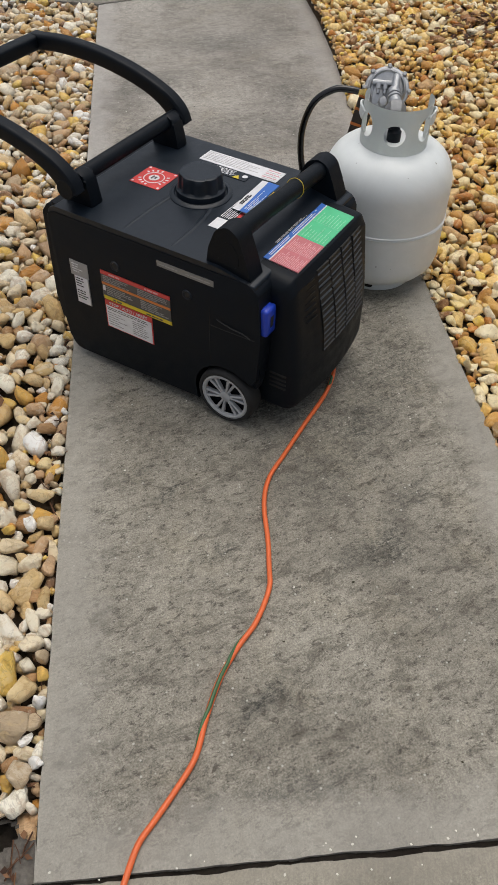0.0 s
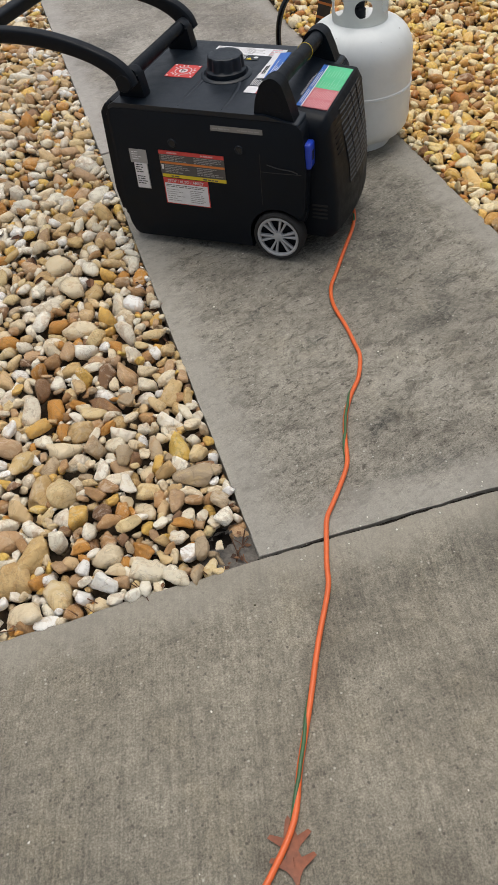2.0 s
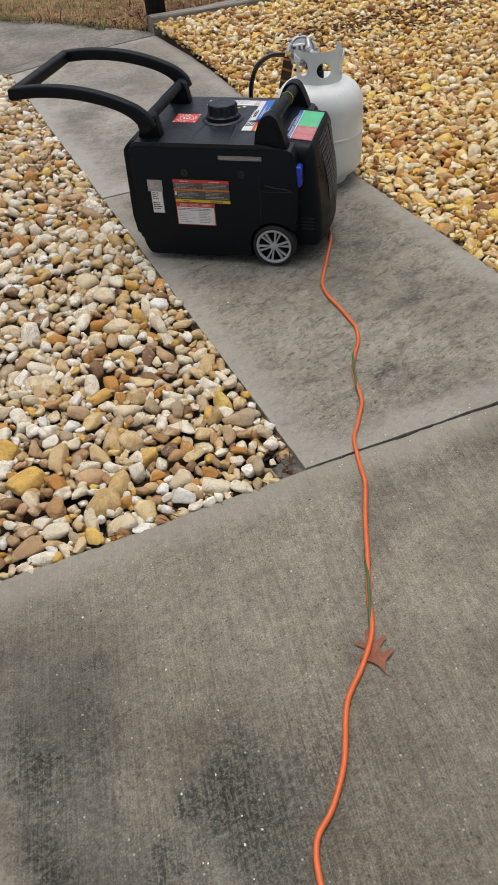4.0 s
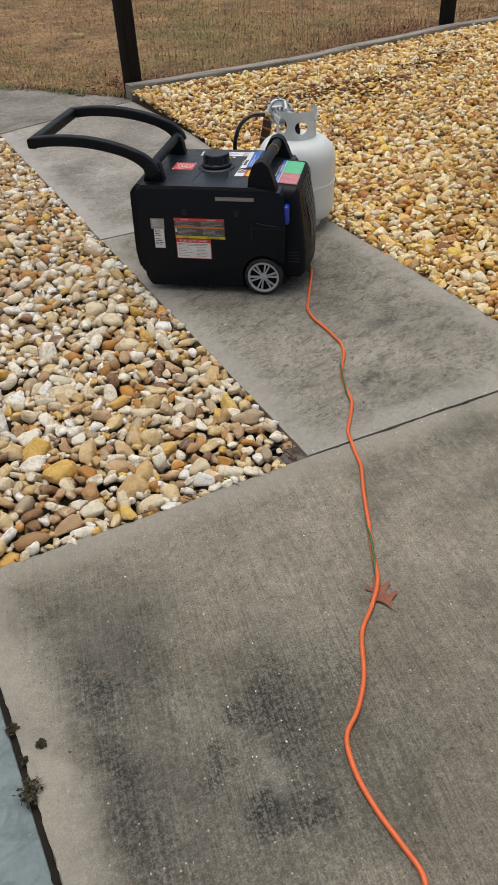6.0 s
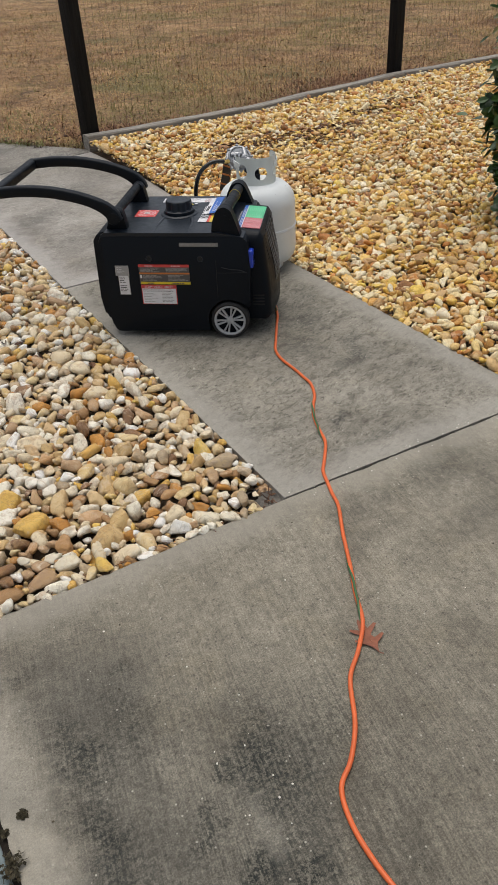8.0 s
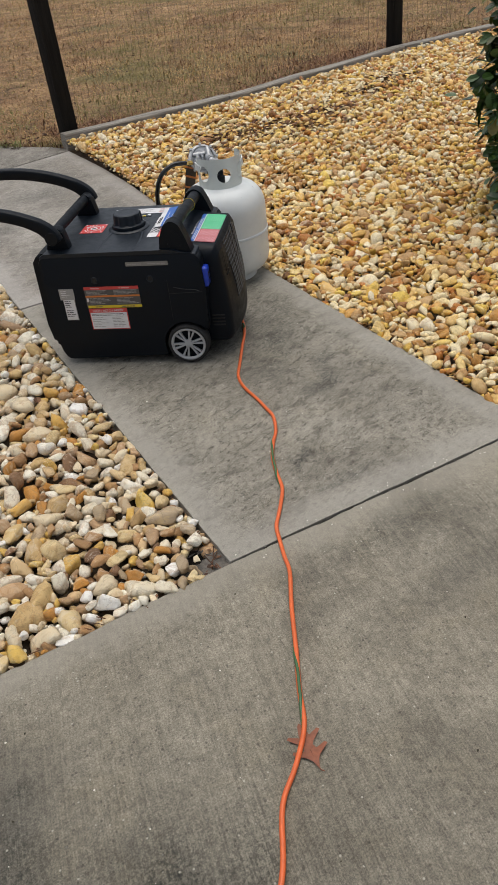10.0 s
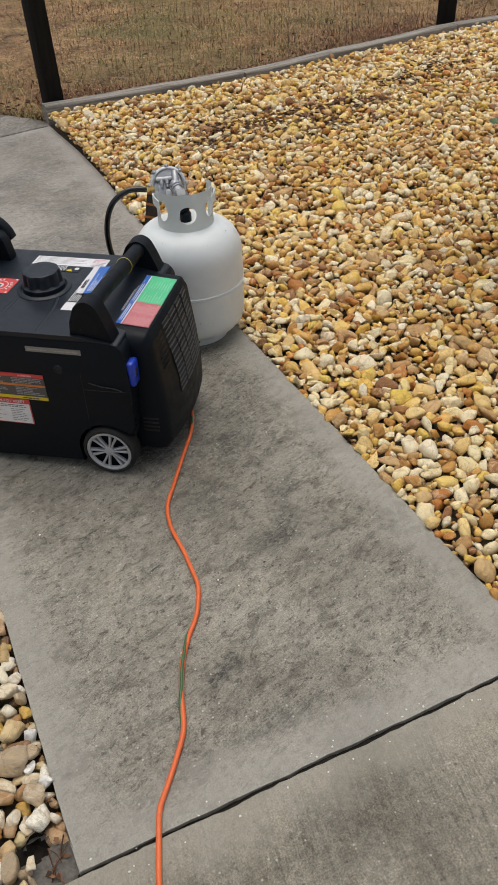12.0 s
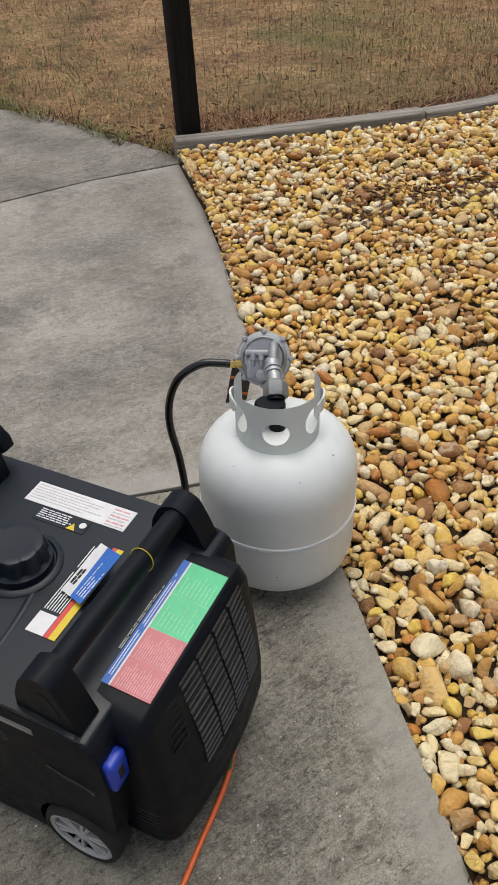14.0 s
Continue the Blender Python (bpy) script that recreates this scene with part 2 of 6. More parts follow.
APRON_STAINS = [(-0.720, -0.40, 0.12, 0.045, 80, 0.7), (-0.735, -0.62, 0.20, 0.045, 86, 0.7), (-0.515, -0.785, 0.10, 0.06, 20, 0.8), (-0.45, -0.62, 0.12, 0.07, 70, 0.6), (-0.50, -0.80, 0.75, 0.50, 70, 0.36), (-0.20, -0.75, 0.5, 0.35, 30, 0.20), (-0.685, -0.47, 0.13, 0.06, 78, 0.6), (-0.70, -0.44, 0.07, 0.03, 75, 0.8), (-0.715, -0.60, 0.10, 0.05, 80, 0.6),
                (-0.725, -0.76, 0.19, 0.085, 84, 0.6), (-0.60, -0.42, 0.17, 0.07, 80, 0.5), (-0.56, -0.29, 0.07, 0.03, 20, 0.6), (-0.75, -0.20, 0.09, 0.03, 0, 0.55),
                (-0.42, -0.62, 0.20, 0.11, 75, 0.75), (-0.522, -0.785, 0.065, 0.045, 20, 1.0), (-0.454, -0.81, 0.06, 0.04, 10, 0.95), (-0.50, -0.588, 0.05, 0.03, 60, 0.8), (-0.574, -0.666, 0.06, 0.03, 40, 0.8),
                (-0.49, -0.715, 0.12, 0.035, 80, -0.4), (-0.83, -0.50, 0.55, 0.06, 90, -0.45), (0.40, -0.10, 0.30, 0.07, 12, 0.5), (0.40, -0.22, 0.07, 0.035, 20, -0.5),
                (0.66, -0.20, 0.20, 0.10, -15, 0.35), (-0.28, -0.62, 0.14, 0.08, 60, 0.4)]
APRON_WASHES = [(-0.655, -0.55, 0.36, 0.16, 80, 0.34), (-0.47, -0.72, 0.22, 0.13, 70, 0.32), (-0.66, -0.32, 0.27, 0.20, 70, 0.62), (-0.68, -0.72, 0.34, 0.17, 80, 0.48), (-0.42, -0.64, 0.28, 0.17, 75, 0.28), (-0.58, -0.85, 0.30, 0.16, 80, 0.3),
                (0.44, -0.16, 0.22, 0.10, 15, 0.45), (0.36, -0.31, 0.15, 0.07, 10, 0.45), (0.52, -0.30, 0.20, 0.12, 0, 0.35), (0.17, -0.12, 0.15, 0.06, 20, 0.3)]
CONCRETE_WALK = concrete("walk_concrete", WALK_STAINS_AND_SHADE, (0.0, 0.893, 0.0, 3.6), 0.925, (1.0, 0.42), 0.12, 1.12, (0.978, 1.0, 1.005))
CONCRETE_BACK = concrete("back_walk_concrete", [(0.45, 2.2, 0.4, 0.25, 20, 0.48), (0.5, 3.0, 0.35, 0.16, 10, 0.50), (0.2, 2.6, 0.3, 0.12, 30, 0.42), (0.7, 2.5, 0.2, 0.1, 60, 0.42), (0.3, 1.85, 0.25, 0.1, 10, 0.42)], (0.0, 0.915, 1.66, 3.7), 1.06, (1.0, 0.3), 0.05, 0.55, (0.975, 1.0, 1.07))
CONCRETE_APRON = concrete("apron_concrete", APRON_STAINS, (-0.862, 5.0, -3.2, -0.01), 0.83, (0.22, 1.0), 0.20, 0.45, (1.0, 1.0, 0.955), APRON_WASHES)
CONCRETE_FAR = concrete("far_concrete", [(0.3, 4.2, 0.5, 0.2, -45, 0.5), (-0.4, 4.3, 0.5, 0.2, 0, 0.4)], None, 0.92, (1.0, 0.2), 0.08, 0.8, (0.975, 1.0, 1.06))


def painted_slab_mat():
    m, nt, b = mat("painted_slab")
    co = place_of(nt)
    col = ramp(nt, noise_of(nt, co, 9, 6, 0.7, 0.5), [(0.35, (0.095, 0.125, 0.132)), (0.65, (0.190, 0.235, 0.235))])
    damp = smooth(nt, noise_of(nt, co, 17, 8, 0.8, 0.6), 0.48, 0.60)
    col = mix(nt, math_(nt, "MULTIPLY", damp, 0.55), col, (0.070, 0.096, 0.105))
    wear = smooth(nt, noise_of(nt, co, 26, 7, 0.75), 0.58, 0.7)
    col = mix(nt, math_(nt, "MULTIPLY", wear, 0.5), col, (0.27, 0.29, 0.28))
    nt.links.new(col, b.inputs["Base Color"])
    b.inputs["Roughness"].default_value = 0.7
    bump(nt, b, noise_of(nt, co, 240, 3), 0.3, 0.002)
    return m


def soil_mat():
    m, nt, b = mat("damp_soil")
    co = place_of(nt)
    nt.links.new(ramp(nt, noise_of(nt, co, 45, 7, 0.75), [(0.35, (0.022, 0.015, 0.009)), (0.7, (0.105, 0.068, 0.036))]), b.inputs["Base Color"])
    b.inputs["Roughness"].default_value = 0.95
    bump(nt, b, noise_of(nt, co, 120, 5), 0.8, 0.006)
    return m


def meadow_mat():
    m, nt, b = mat("dormant_meadow")
    co = place_of(nt)
    col = ramp(nt, noise_of(nt, co, 2.2, 9, 0.75, 0.6), [(0.34, (0.085, 0.045, 0.021)), (0.5, (0.28, 0.165, 0.076)), (0.66, (0.47, 0.30, 0.150))])
    green = smooth(nt, noise_of(nt, co, 0.55, 5, 0.6, 1.0), 0.53, 0.66)
    col = mix(nt, math_(nt, "MULTIPLY", green, 0.6), col, (0.125, 0.130, 0.040))
    col = mix(nt, 0.85, col, ramp(nt, noise_of(nt, co, 26, 7, 0.85), [(0.34, 0.08), (0.66, 0.84)]), "OVERLAY")
    nt.links.new(col, b.inputs["Base Color"])
    b.inputs["Roughness"].default_value = 0.95
    bump(nt, b, noise_of(nt, co, 40, 6, 0.8), 0.8, 0.03)
    return m


def island_mat(name, stops, rough=0.7, spec=0.3, patch=None):
    m, nt, b = mat(name)
    rnd = nd(nt, "ShaderNodeNewGeometry").outputs["Random Per Island"]
    col = ramp(nt, rnd, stops)
    col = mix(nt, 0.5, col, ramp(nt, noise_of(nt, place_of(nt), 90, 3), [(0.3, 0.3), (0.7, 0.7)]), "OVERLAY")
    if patch:
        # thin, dead and greener patches of the turf
        f = noise_of(nt, place_of(nt), 1.6, 6, 0.7, 0.5)
        col = mix(nt, math_(nt, "MULTIPLY", smooth(nt, f, 0.49, 0.58), 0.80), col, patch[0])
        g = noise_of(nt, place_of(nt), 0.7, 5, 0.65, 0.8)
        col = mix(nt, math_(nt, "MULTIPLY", smooth(nt, g, 0.46, 0.58), 0.70), col, patch[1])
    nt.links.new(col, b.inputs["Base Color"])
    b.inputs["Roughness"].default_value = rough
    b.inputs["Specular IOR Level"].default_value = spec
    return m


def wood_mat(name, dark, light):
    m, nt, b = mat(name)
    co = nd(nt, "ShaderNodeTexCoord").outputs["Object"]
    long_ = nd(nt, "ShaderNodeMapping", {"Vector": co, "Scale": (4, 60, 60)}).outputs[0]
    g = noise_of(nt, long_, 1.0, 6, 0.7, 0.6)
    col = ramp(nt, g, [(0.3, dark), (0.7, light)])
    crack = smooth(nt, noise_of(nt, nd(nt, "ShaderNodeMapping", {"Vector": co, "Scale": (2.5, 45, 45)}).outputs[0], 1.0, 3), 0.66, 0.72)
    col = mix(nt, math_(nt, "MULTIPLY", crack, 0.8), col, (0.02, 0.018, 0.015))
    nt.links.new(col, b.inputs["Base Color"])
    b.inputs["Roughness"].default_value = 0.85
    b.inputs["Specular IOR Level"].default_value = 0.2
    bump(nt, b, math_(nt, "SUBTRACT", g, crack), 0.5, 0.004)
    return m


def enamel(name, colour):
    """Sprayed paint on steel, with chips, scuffs and a film of dust."""
    m, nt, b = mat(name)
    co = nd(nt, "ShaderNodeTexCoord").outputs["Object"]
    film = noise_of(nt, co, 9, 6, 0.7, 0.5)
    col = ramp(nt, film, [(0.30, tuple(c * 0.90 for c in colour)), (0.62, colour)])
    chip = smooth(nt, noise_of(nt, co, 70, 3, 0.5, 0.3), 0.73, 0.76)
    col = mix(nt, math_(nt, "MULTIPLY", chip, 0.85), col, (0.09, 0.075, 0.06))
    scuff = smooth(nt, noise_of(nt, nd(nt, "ShaderNodeMapping", {"Vector": co, "Scale": (1, 1, 5)}).outputs[0], 22, 5, 0.75, 0.6), 0.66, 0.74)
    col = mix(nt, math_(nt, "MULTIPLY", scuff, 0.35), col, (0.34, 0.31, 0.27))
    nt.links.new(col, b.inputs["Base Color"])
    nt.links.new(ramp(nt, film, [(0.3, 0.5), (0.7, 0.36)]), b.inputs["Roughness"])
    bump(nt, b, math_(nt, "ADD", noise_of(nt, co, 420, 2), math_(nt, "MULTIPLY", chip, -1.5)), 0.06, 0.001)
    return m


PAINTED = painted_slab_mat()
SOIL, MEADOW = soil_mat(), meadow_mat()
# dirt of the slab joints; also painted shade inside the silt pit
JOINT_DIRT_AND_SHADE = plain("joint_dirt_and_shade", (0.016, 0.013, 0.010), 0.95, 0, 0.5, 200, 0.8, 0.2)
SILT = plain("grey_silt", (0.115, 0.104, 0.090), 0.95, 0, 0.5, 180, 0.9)
GRASS = island_mat("dry_grass", [(0.0, (0.12, 0.058, 0.026)), (0.30, (0.33, 0.180, 0.075)), (0.7, (0.58, 0.38, 0.175)), (0.9, (0.28, 0.24, 0.08)), (1.0, (0.13, 0.16, 0.04))], patch=((0.17, 0.078, 0.038), (0.20, 0.195, 0.065)))
RED_GRASS = island_mat("red_brown_grass", [(0.0, (0.06, 0.026, 0.013)), (0.5, (0.19, 0.088, 0.045)), (0.85, (0.30, 0.155, 0.08)), (1.0, (0.44, 0.27, 0.14))])
GREEN_GRASS = island_mat("green_grass", [(0.0, (0.07, 0.11, 0.025)), (0.6, (0.15, 0.19, 0.05)), (1.0, (0.26, 0.24, 0.10))])
LEAF = island_mat("glossy_leaf", [(0.0, (0.011, 0.031, 0.007)), (0.55, (0.026, 0.066, 0.014)), (0.9, (0.050, 0.104, 0.024)), (1.0, (0.16, 0.13, 0.025))], 0.38, 0.4)
TWIG = wood_mat("twig_bark", (0.06, 0.045, 0.03), (0.17, 0.13, 0.09))
TIMBER = wood_mat("weathered_timber", (0.10, 0.088, 0.072), (0.38, 0.350, 0.305))
POST = wood_mat("dark_stained_post", (0.005, 0.0045, 0.004), (0.016, 0.014, 0.012))
WIRE = plain("rusty_wire", (0.11, 0.085, 0.065), 0.7, 0.4)
DRY_LEAF = plain("dry_oak_leaf", (0.21, 0.068, 0.032), 0.65, 0, 0.35, 120)
BROWN_LEAF = island_mat("leaf_litter", [(0.0, (0.035, 0.018, 0.010)), (0.5, (0.105, 0.045, 0.022)), (1.0, (0.18, 0.09, 0.042))])

BLACK = plain("black_moulded_plastic", (0.0028, 0.0050, 0.0084), 0.50, 0, 0.25, 300, 0.12, 0.16)
# same black plastic, base lightened and blued to paint in the sky's reflection
BLACK_SKY_TINT = plain("black_plastic_sky_tint", (0.0055, 0.0100, 0.0165), 0.40, 0, 0.2, 300, 0.08, 0.34)
BLACK_DEEP = plain("black_recess", (0.006, 0.006, 0.006), 0.7)
RUBBER = plain("tyre_rubber", (0.008, 0.008, 0.008), 0.75, 0, 0.25)
RIM = plain("silver_rim_plastic", (0.40, 0.405, 0.41), 0.42, 0.15, 0.1)
# black slats coloured blue-grey: the sky's sheen is put into the base colour
SLAT_SKY_GREY = plain("louvre_sky_grey", (0.052, 0.062, 0.075), 0.40, 0, 0.12, 60, 0, 0.35)
WEED = island_mat("dried_weed", [(0.0, (0.022, 0.018, 0.010)), (0.6, (0.042, 0.036, 0.018)), (1.0, (0.07, 0.055, 0.03))])
BLUE = plain("blue_plastic", (0.012, 0.045, 0.42), 0.35)
PRINT_RED = plain("red_print", (0.55, 0.05, 0.045), 0.45)
PRINT_PALE_RED = plain("washed_red_print", (0.48, 0.140, 0.155), 0.36)
PRINT_GREEN = plain("green_print", (0.075, 0.50, 0.235), 0.36)
PRINT_BLUE = plain("blue_print", (0.03, 0.13, 0.46), 0.4)
PRINT_WHITE = plain("white_print", (0.66, 0.66, 0.67), 0.42)
PRINT_GREY = plain("grey_print", (0.30, 0.295, 0.285), 0.5)
PRINT_DARK = plain("dark_grey_print", (0.075, 0.072, 0.07), 0.5)
PLATE = plain("dull_metal_plate", (0.22, 0.22, 0.215), 0.45, 0.3)
PRINT_PALE = plain("faded_print", (0.47, 0.45, 0.45), 0.5)
PRINT_ORANGE = plain("orange_print", (0.55, 0.17, 0.03), 0.45)
PRINT_YELLOW = plain("yellow_print", (0.62, 0.47, 0.02), 0.45)
PRINT_BLACK = plain("black_print", (0.02, 0.02, 0.02), 0.5)
PRINT_LIGHT_RED = plain("pale_red_lines", (0.62, 0.33, 0.34), 0.45)
PRINT_LIGHT_GREEN = plain("pale_green_lines", (0.25, 0.60, 0.38), 0.45)
TANK_WHITE = enamel("white_tank_enamel", (0.69, 0.72, 0.715))
COLLAR_GREY = enamel("pale_grey_enamel", (0.70, 0.73, 0.715))
ALUMINIUM = plain("cast_aluminium", (0.40, 0.41, 0.42), 0.46, 0.85, 0.15, 120, 0.3)
ZINC = plain("dull_zinc", (0.24, 0.245, 0.25), 0.62, 0.6, 0.2, 120, 0.3)
BRASS = plain("brass", (0.62, 0.42, 0.13), 0.3, 0.9)
GRAIN = plain("pale_grain", (0.62, 0.59, 0.52), 0.7)
HOSE = plain("black_rubber_hose", (0.007, 0.007, 0.007), 0.26)
ORANGE = plain("orange_cord_vinyl", (0.62, 0.115, 0.025), 0.45, 0, 0.12, 80)
GREEN_CORD = plain("green_cord_vinyl", (0.035, 0.10, 0.035), 0.5, 0, 0.2, 80)
TAG_BROWN = plain("dark_tag", (0.032, 0.024, 0.02), 0.6, 0, 0.3)


# ---- mesh helpers ----
def finish(bm, angle=35):
    bmesh.ops.recalc_face_normals(bm, faces=bm.faces)
    lim = radians(angle)
    for f in bm.faces:
        f.smooth = True
    for e in bm.edges:
        if len(e.link_faces) == 2 and e.calc_face_angle(0) > lim:
            e.smooth = False


def part(name, bm, material, parent=None, label="", angle=35, m=None):
    finish(bm, angle)
    if m is not None:
        bm.transform(m)
    me = bpy.data.meshes.new(name)
    bm.to_mesh(me)
    bm.free()
    me.materials.append(material)
    ob = new(name, me)
    ob.parent = parent
    if label:
        ob["label"] = label
    return ob


def thing(name, m, label, category, group="", kind=""):
    ob = new(name)
    ob.matrix_world = m
    return tagged(ob, label, category, group, kind)


def rounded(pts, r, seg=5):
    """A polygon with its corners rounded; r: one radius, or one for each corner."""
    out, n = [], len(pts)
    rs = r if isinstance(r, (list, tuple)) else [r] * n
    for i in range(n):
        p, a, b = Vector(pts[i]), Vector(pts[i - 1]), Vector(pts[(i + 1) % n])
        u, v = (a - p), (b - p)
        lu, lv = u.length, v.length
        if rs[i] <= 0:
            out.append(p)
            continue
        u.normalize(), v.normalize()
        t = min(rs[i] / max(1e-6, math.tan(max(0.05, u.angle(v)) / 2)), lu * 0.48, lv * 0.48)
        p0, p1 = p + u * t, p + v * t
        for k in range(seg + 1):
            s = k / seg
            out.append(p0 * (1 - s) ** 2 + p * 2 * s * (1 - s) + p1 * s * s)
    return [(q.x, q.y) for q in out]


def prism(bm, pts, lo, hi, axis="y", bevel=0.0, seg=2):
    """Extrudes a flat outline from lo to hi along an axis: pts are (x, z) for y, (y, z) for x, (x, y) for z."""
    put = {"y": lambda a, b, t: (a, t, b), "x": lambda a, b, t: (t, a, b), "z": lambda a, b, t: (a, b, t)}[axis]
    one = [bm.verts.new(put(a, b, lo)) for a, b in pts]
    two = [bm.verts.new(put(a, b, hi)) for a, b in pts]
    f0, f1 = bm.faces.new(one), bm.faces.new(two[::-1])
    made = [f0, f1]
    for i in range(len(pts)):
        j = (i + 1) % len(pts)
        made.append(bm.faces.new((one[j], one[i], two[i], two[j])))
    if bevel:
        edges = list(set(list(f0.edges) + list(f1.edges)))
        bmesh.ops.bevel(bm, geom=edges, offset=bevel, segments=seg, affect="EDGES", profile=0.5, clamp_overlap=True)
    return bm


def box(bm, lo, hi, bevel=0.0, m=None, seg=2):
    fresh = bmesh.new()
    prism(fresh, [(lo[0], lo[1]), (hi[0], lo[1]), (hi[0], hi[1]), (lo[0], hi[1])], lo[2], hi[2], "z")
    if bevel:
        bmesh.ops.bevel(fresh, geom=list(fresh.edges), offset=bevel, segments=seg, affect="EDGES", profile=0.5, clamp_overlap=True)
    if m is not None:
        fresh.transform(m)
    add(bm, fresh)
    return bm


def add(bm, other):
    me = bpy.data.meshes.new("join")
    other.to_mesh(me)
    other.free()
    bm.from_mesh(me)
    bpy.data.meshes.remove(me)


def lathe(bm, outline, n=48, m=None):
    """Turns an outline of (radius, height) round z."""
    fresh = bmesh.new()
    rings = []
    for r, z in outline:
        if r < 1e-6:
            rings.append([fresh.verts.new((0, 0, z))])
        else:
            rings.append([fresh.verts.new((r * math.cos(2 * math.pi * k / n), r * math.sin(2 * math.pi * k / n), z)) for k in range(n)])
    for a, b in zip(rings, rings[1:]):
        for k in range(n):
            j = (k + 1) % n
            if len(a) == 1 and len(b) > 1:
                fresh.faces.new((a[0], b[k], b[j]))
            elif len(b) == 1 and len(a) > 1:
                fresh.faces.new((a[k], a[j], b[0]))
            elif len(a) > 1:
                fresh.faces.new((a[k], a[j], b[j], b[k]))
    if m is not None:
        fresh.transform(m)
    add(bm, fresh)
    return bm


def glide(pts, step=6):
    """A smooth curve through points."""
    P = [Vector(p) for p in pts]
    P = [P[0] * 2 - P[1]] + P + [P[-1] * 2 - P[-2]]
    out = []
    for i in range(1, len(P) - 2):
        a, b, c, d = P[i - 1], P[i], P[i + 1], P[i + 2]
        for k in range(step):
            t = k / step
            out.append(0.5 * (2 * b + (c - a) * t + (2 * a - 5 * b + 4 * c - d) * t * t + (3 * b - 3 * c + d - a) * t ** 3))
    out.append(P[-2])
    return out


def sweep(bm, line, radius, n=10, cap=True, section=None):
    """A tube along a line; section: an outline (u, v) in place of the circle, v upward."""
    fresh, rings = bmesh.new(), []
    up = Vector((0, 0, 1))
    L = [Vector(p) for p in line]
    for i, p in enumerate(L):
        t = (L[min(i + 1, len(L) - 1)] - L[max(i - 1, 0)]).normalized()
        side = t.cross(up)
        side = side.normalized() if side.length > 1e-4 else (rings and last) or Vector((1, 0, 0))
        last = side
        v = side.cross(t).normalized()
        r = radius[i] if isinstance(radius, (list, tuple)) else radius
        if section:
            f = radius[i] if isinstance(radius, (list, tuple)) else 1.0
            rings.append([fresh.verts.new(p + side * a + v * b * f) for a, b in section])
        else:
            rings.append([fresh.verts.new(p + side * (r * math.cos(2 * math.pi * k / n)) + v * (r * math.sin(2 * math.pi * k / n))) for k in range(n)])
    m = len(rings[0])
    for a, b in zip(rings, rings[1:]):
        for k in range(m):
            fresh.faces.new((a[k], a[(k + 1) % m], b[(k + 1) % m], b[k]))
    if cap:
        fresh.faces.new(rings[0][::-1])
        fresh.faces.new(rings[-1])
    add(bm, fresh)
    return bm


# ---- ground and pavement ----
def ground_sheet():
    bm = bmesh.new()
    xs = [-400, -60, -12] + [x * 0.5 for x in range(-12, 31)] + [40, 400]
    ys = [-400, -60, -12] + [y * 0.5 for y in range(-12, 41)] + [60, 400]
    grid = []
    for y in ys:
        row = []
        for x in xs:
            z = -0.075
            if y > 3.6:
                z = -0.075 + 0.06 * min(1, max(0, (y - 3.6) / 0.5)) + 0.02 * noise.noise((x * 0.6, y * 0.6, 0))
            row.append(bm.verts.new((x, y, z)))
        grid.append(row)
    for a, b in zip(grid, grid[1:]):
        for k in range(len(xs) - 1):
            bm.faces.new((a[k], a[k + 1], b[k + 1], b[k]))
    ob = part("ground", bm, MEADOW)
    return tagged(ob, "wide sheet of dormant brown lawn with green tinges", "ground", kind="structure")


ground_sheet()


def slab(name, pts, material, parent, top=0.0, deep=0.11, bevel=0.004):
    bm = bmesh.new()
    prism(bm, pts, top - deep, top, "z")
    edge = [e for e in bm.edges if all(abs(v.co.z - top) < 1e-5 for v in e.verts)]
    bmesh.ops.bevel(bm, geom=edge, offset=bevel, segments=3, affect="EDGES", profile=0.5)
    return part(name, bm, material, parent, angle=50)


def ragged(pts, amp=0.0022, step=0.022, seed=0.0):
    """Breaks an outline into short pieces and chips it slightly."""
    out = []
    for i, p in enumerate(pts):
        a, b = Vector(p), Vector(pts[(i + 1) % len(pts)])
        n = max(1, int((b - a).length / step))
        side = Vector((b.y - a.y, a.x - b.x)).normalized()
        for k in range(n):
            q = a.lerp(b, k / n)
            if k:
                q = q + side * amp * (noise.noise((q.x * 45, q.y * 45, seed)) + 0.7 * noise.noise((q.x * 13, q.y * 13, seed + 5)))
            out.append((q.x, q.y))
    return out


WALK_R = 0.893
pavement = thing("pavement", Matrix(), "weathered grey concrete walk of cast slabs between gravel beds", "pavement", kind="structure")
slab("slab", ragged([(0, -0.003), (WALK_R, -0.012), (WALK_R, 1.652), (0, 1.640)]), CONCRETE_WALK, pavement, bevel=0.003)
slab("slab", [(0, 1.651), (WALK_R, 1.663), (0.90, 2.4), (0.922, 2.8), (0.925, 3.2), (0.905, 3.70), (0.50, 3.615), (0, 3.44)], CONCRETE_BACK, pavement, bevel=0.003)
slab("slab", [(0, 3.454), (0.50, 3.629), (0.905, 3.714), (0.93, 3.76), (0.85, 3.88), (0.66, 4.13), (0.47, 4.40), (0.30, 4.61), (0.12, 4.74), (-0.3, 4.86), (-1.4, 5.05), (-2.6, 5.1), (-2.6, 4.0), (-1.3, 3.75), (-0.5, 3.58)], CONCRETE_FAR, pavement)
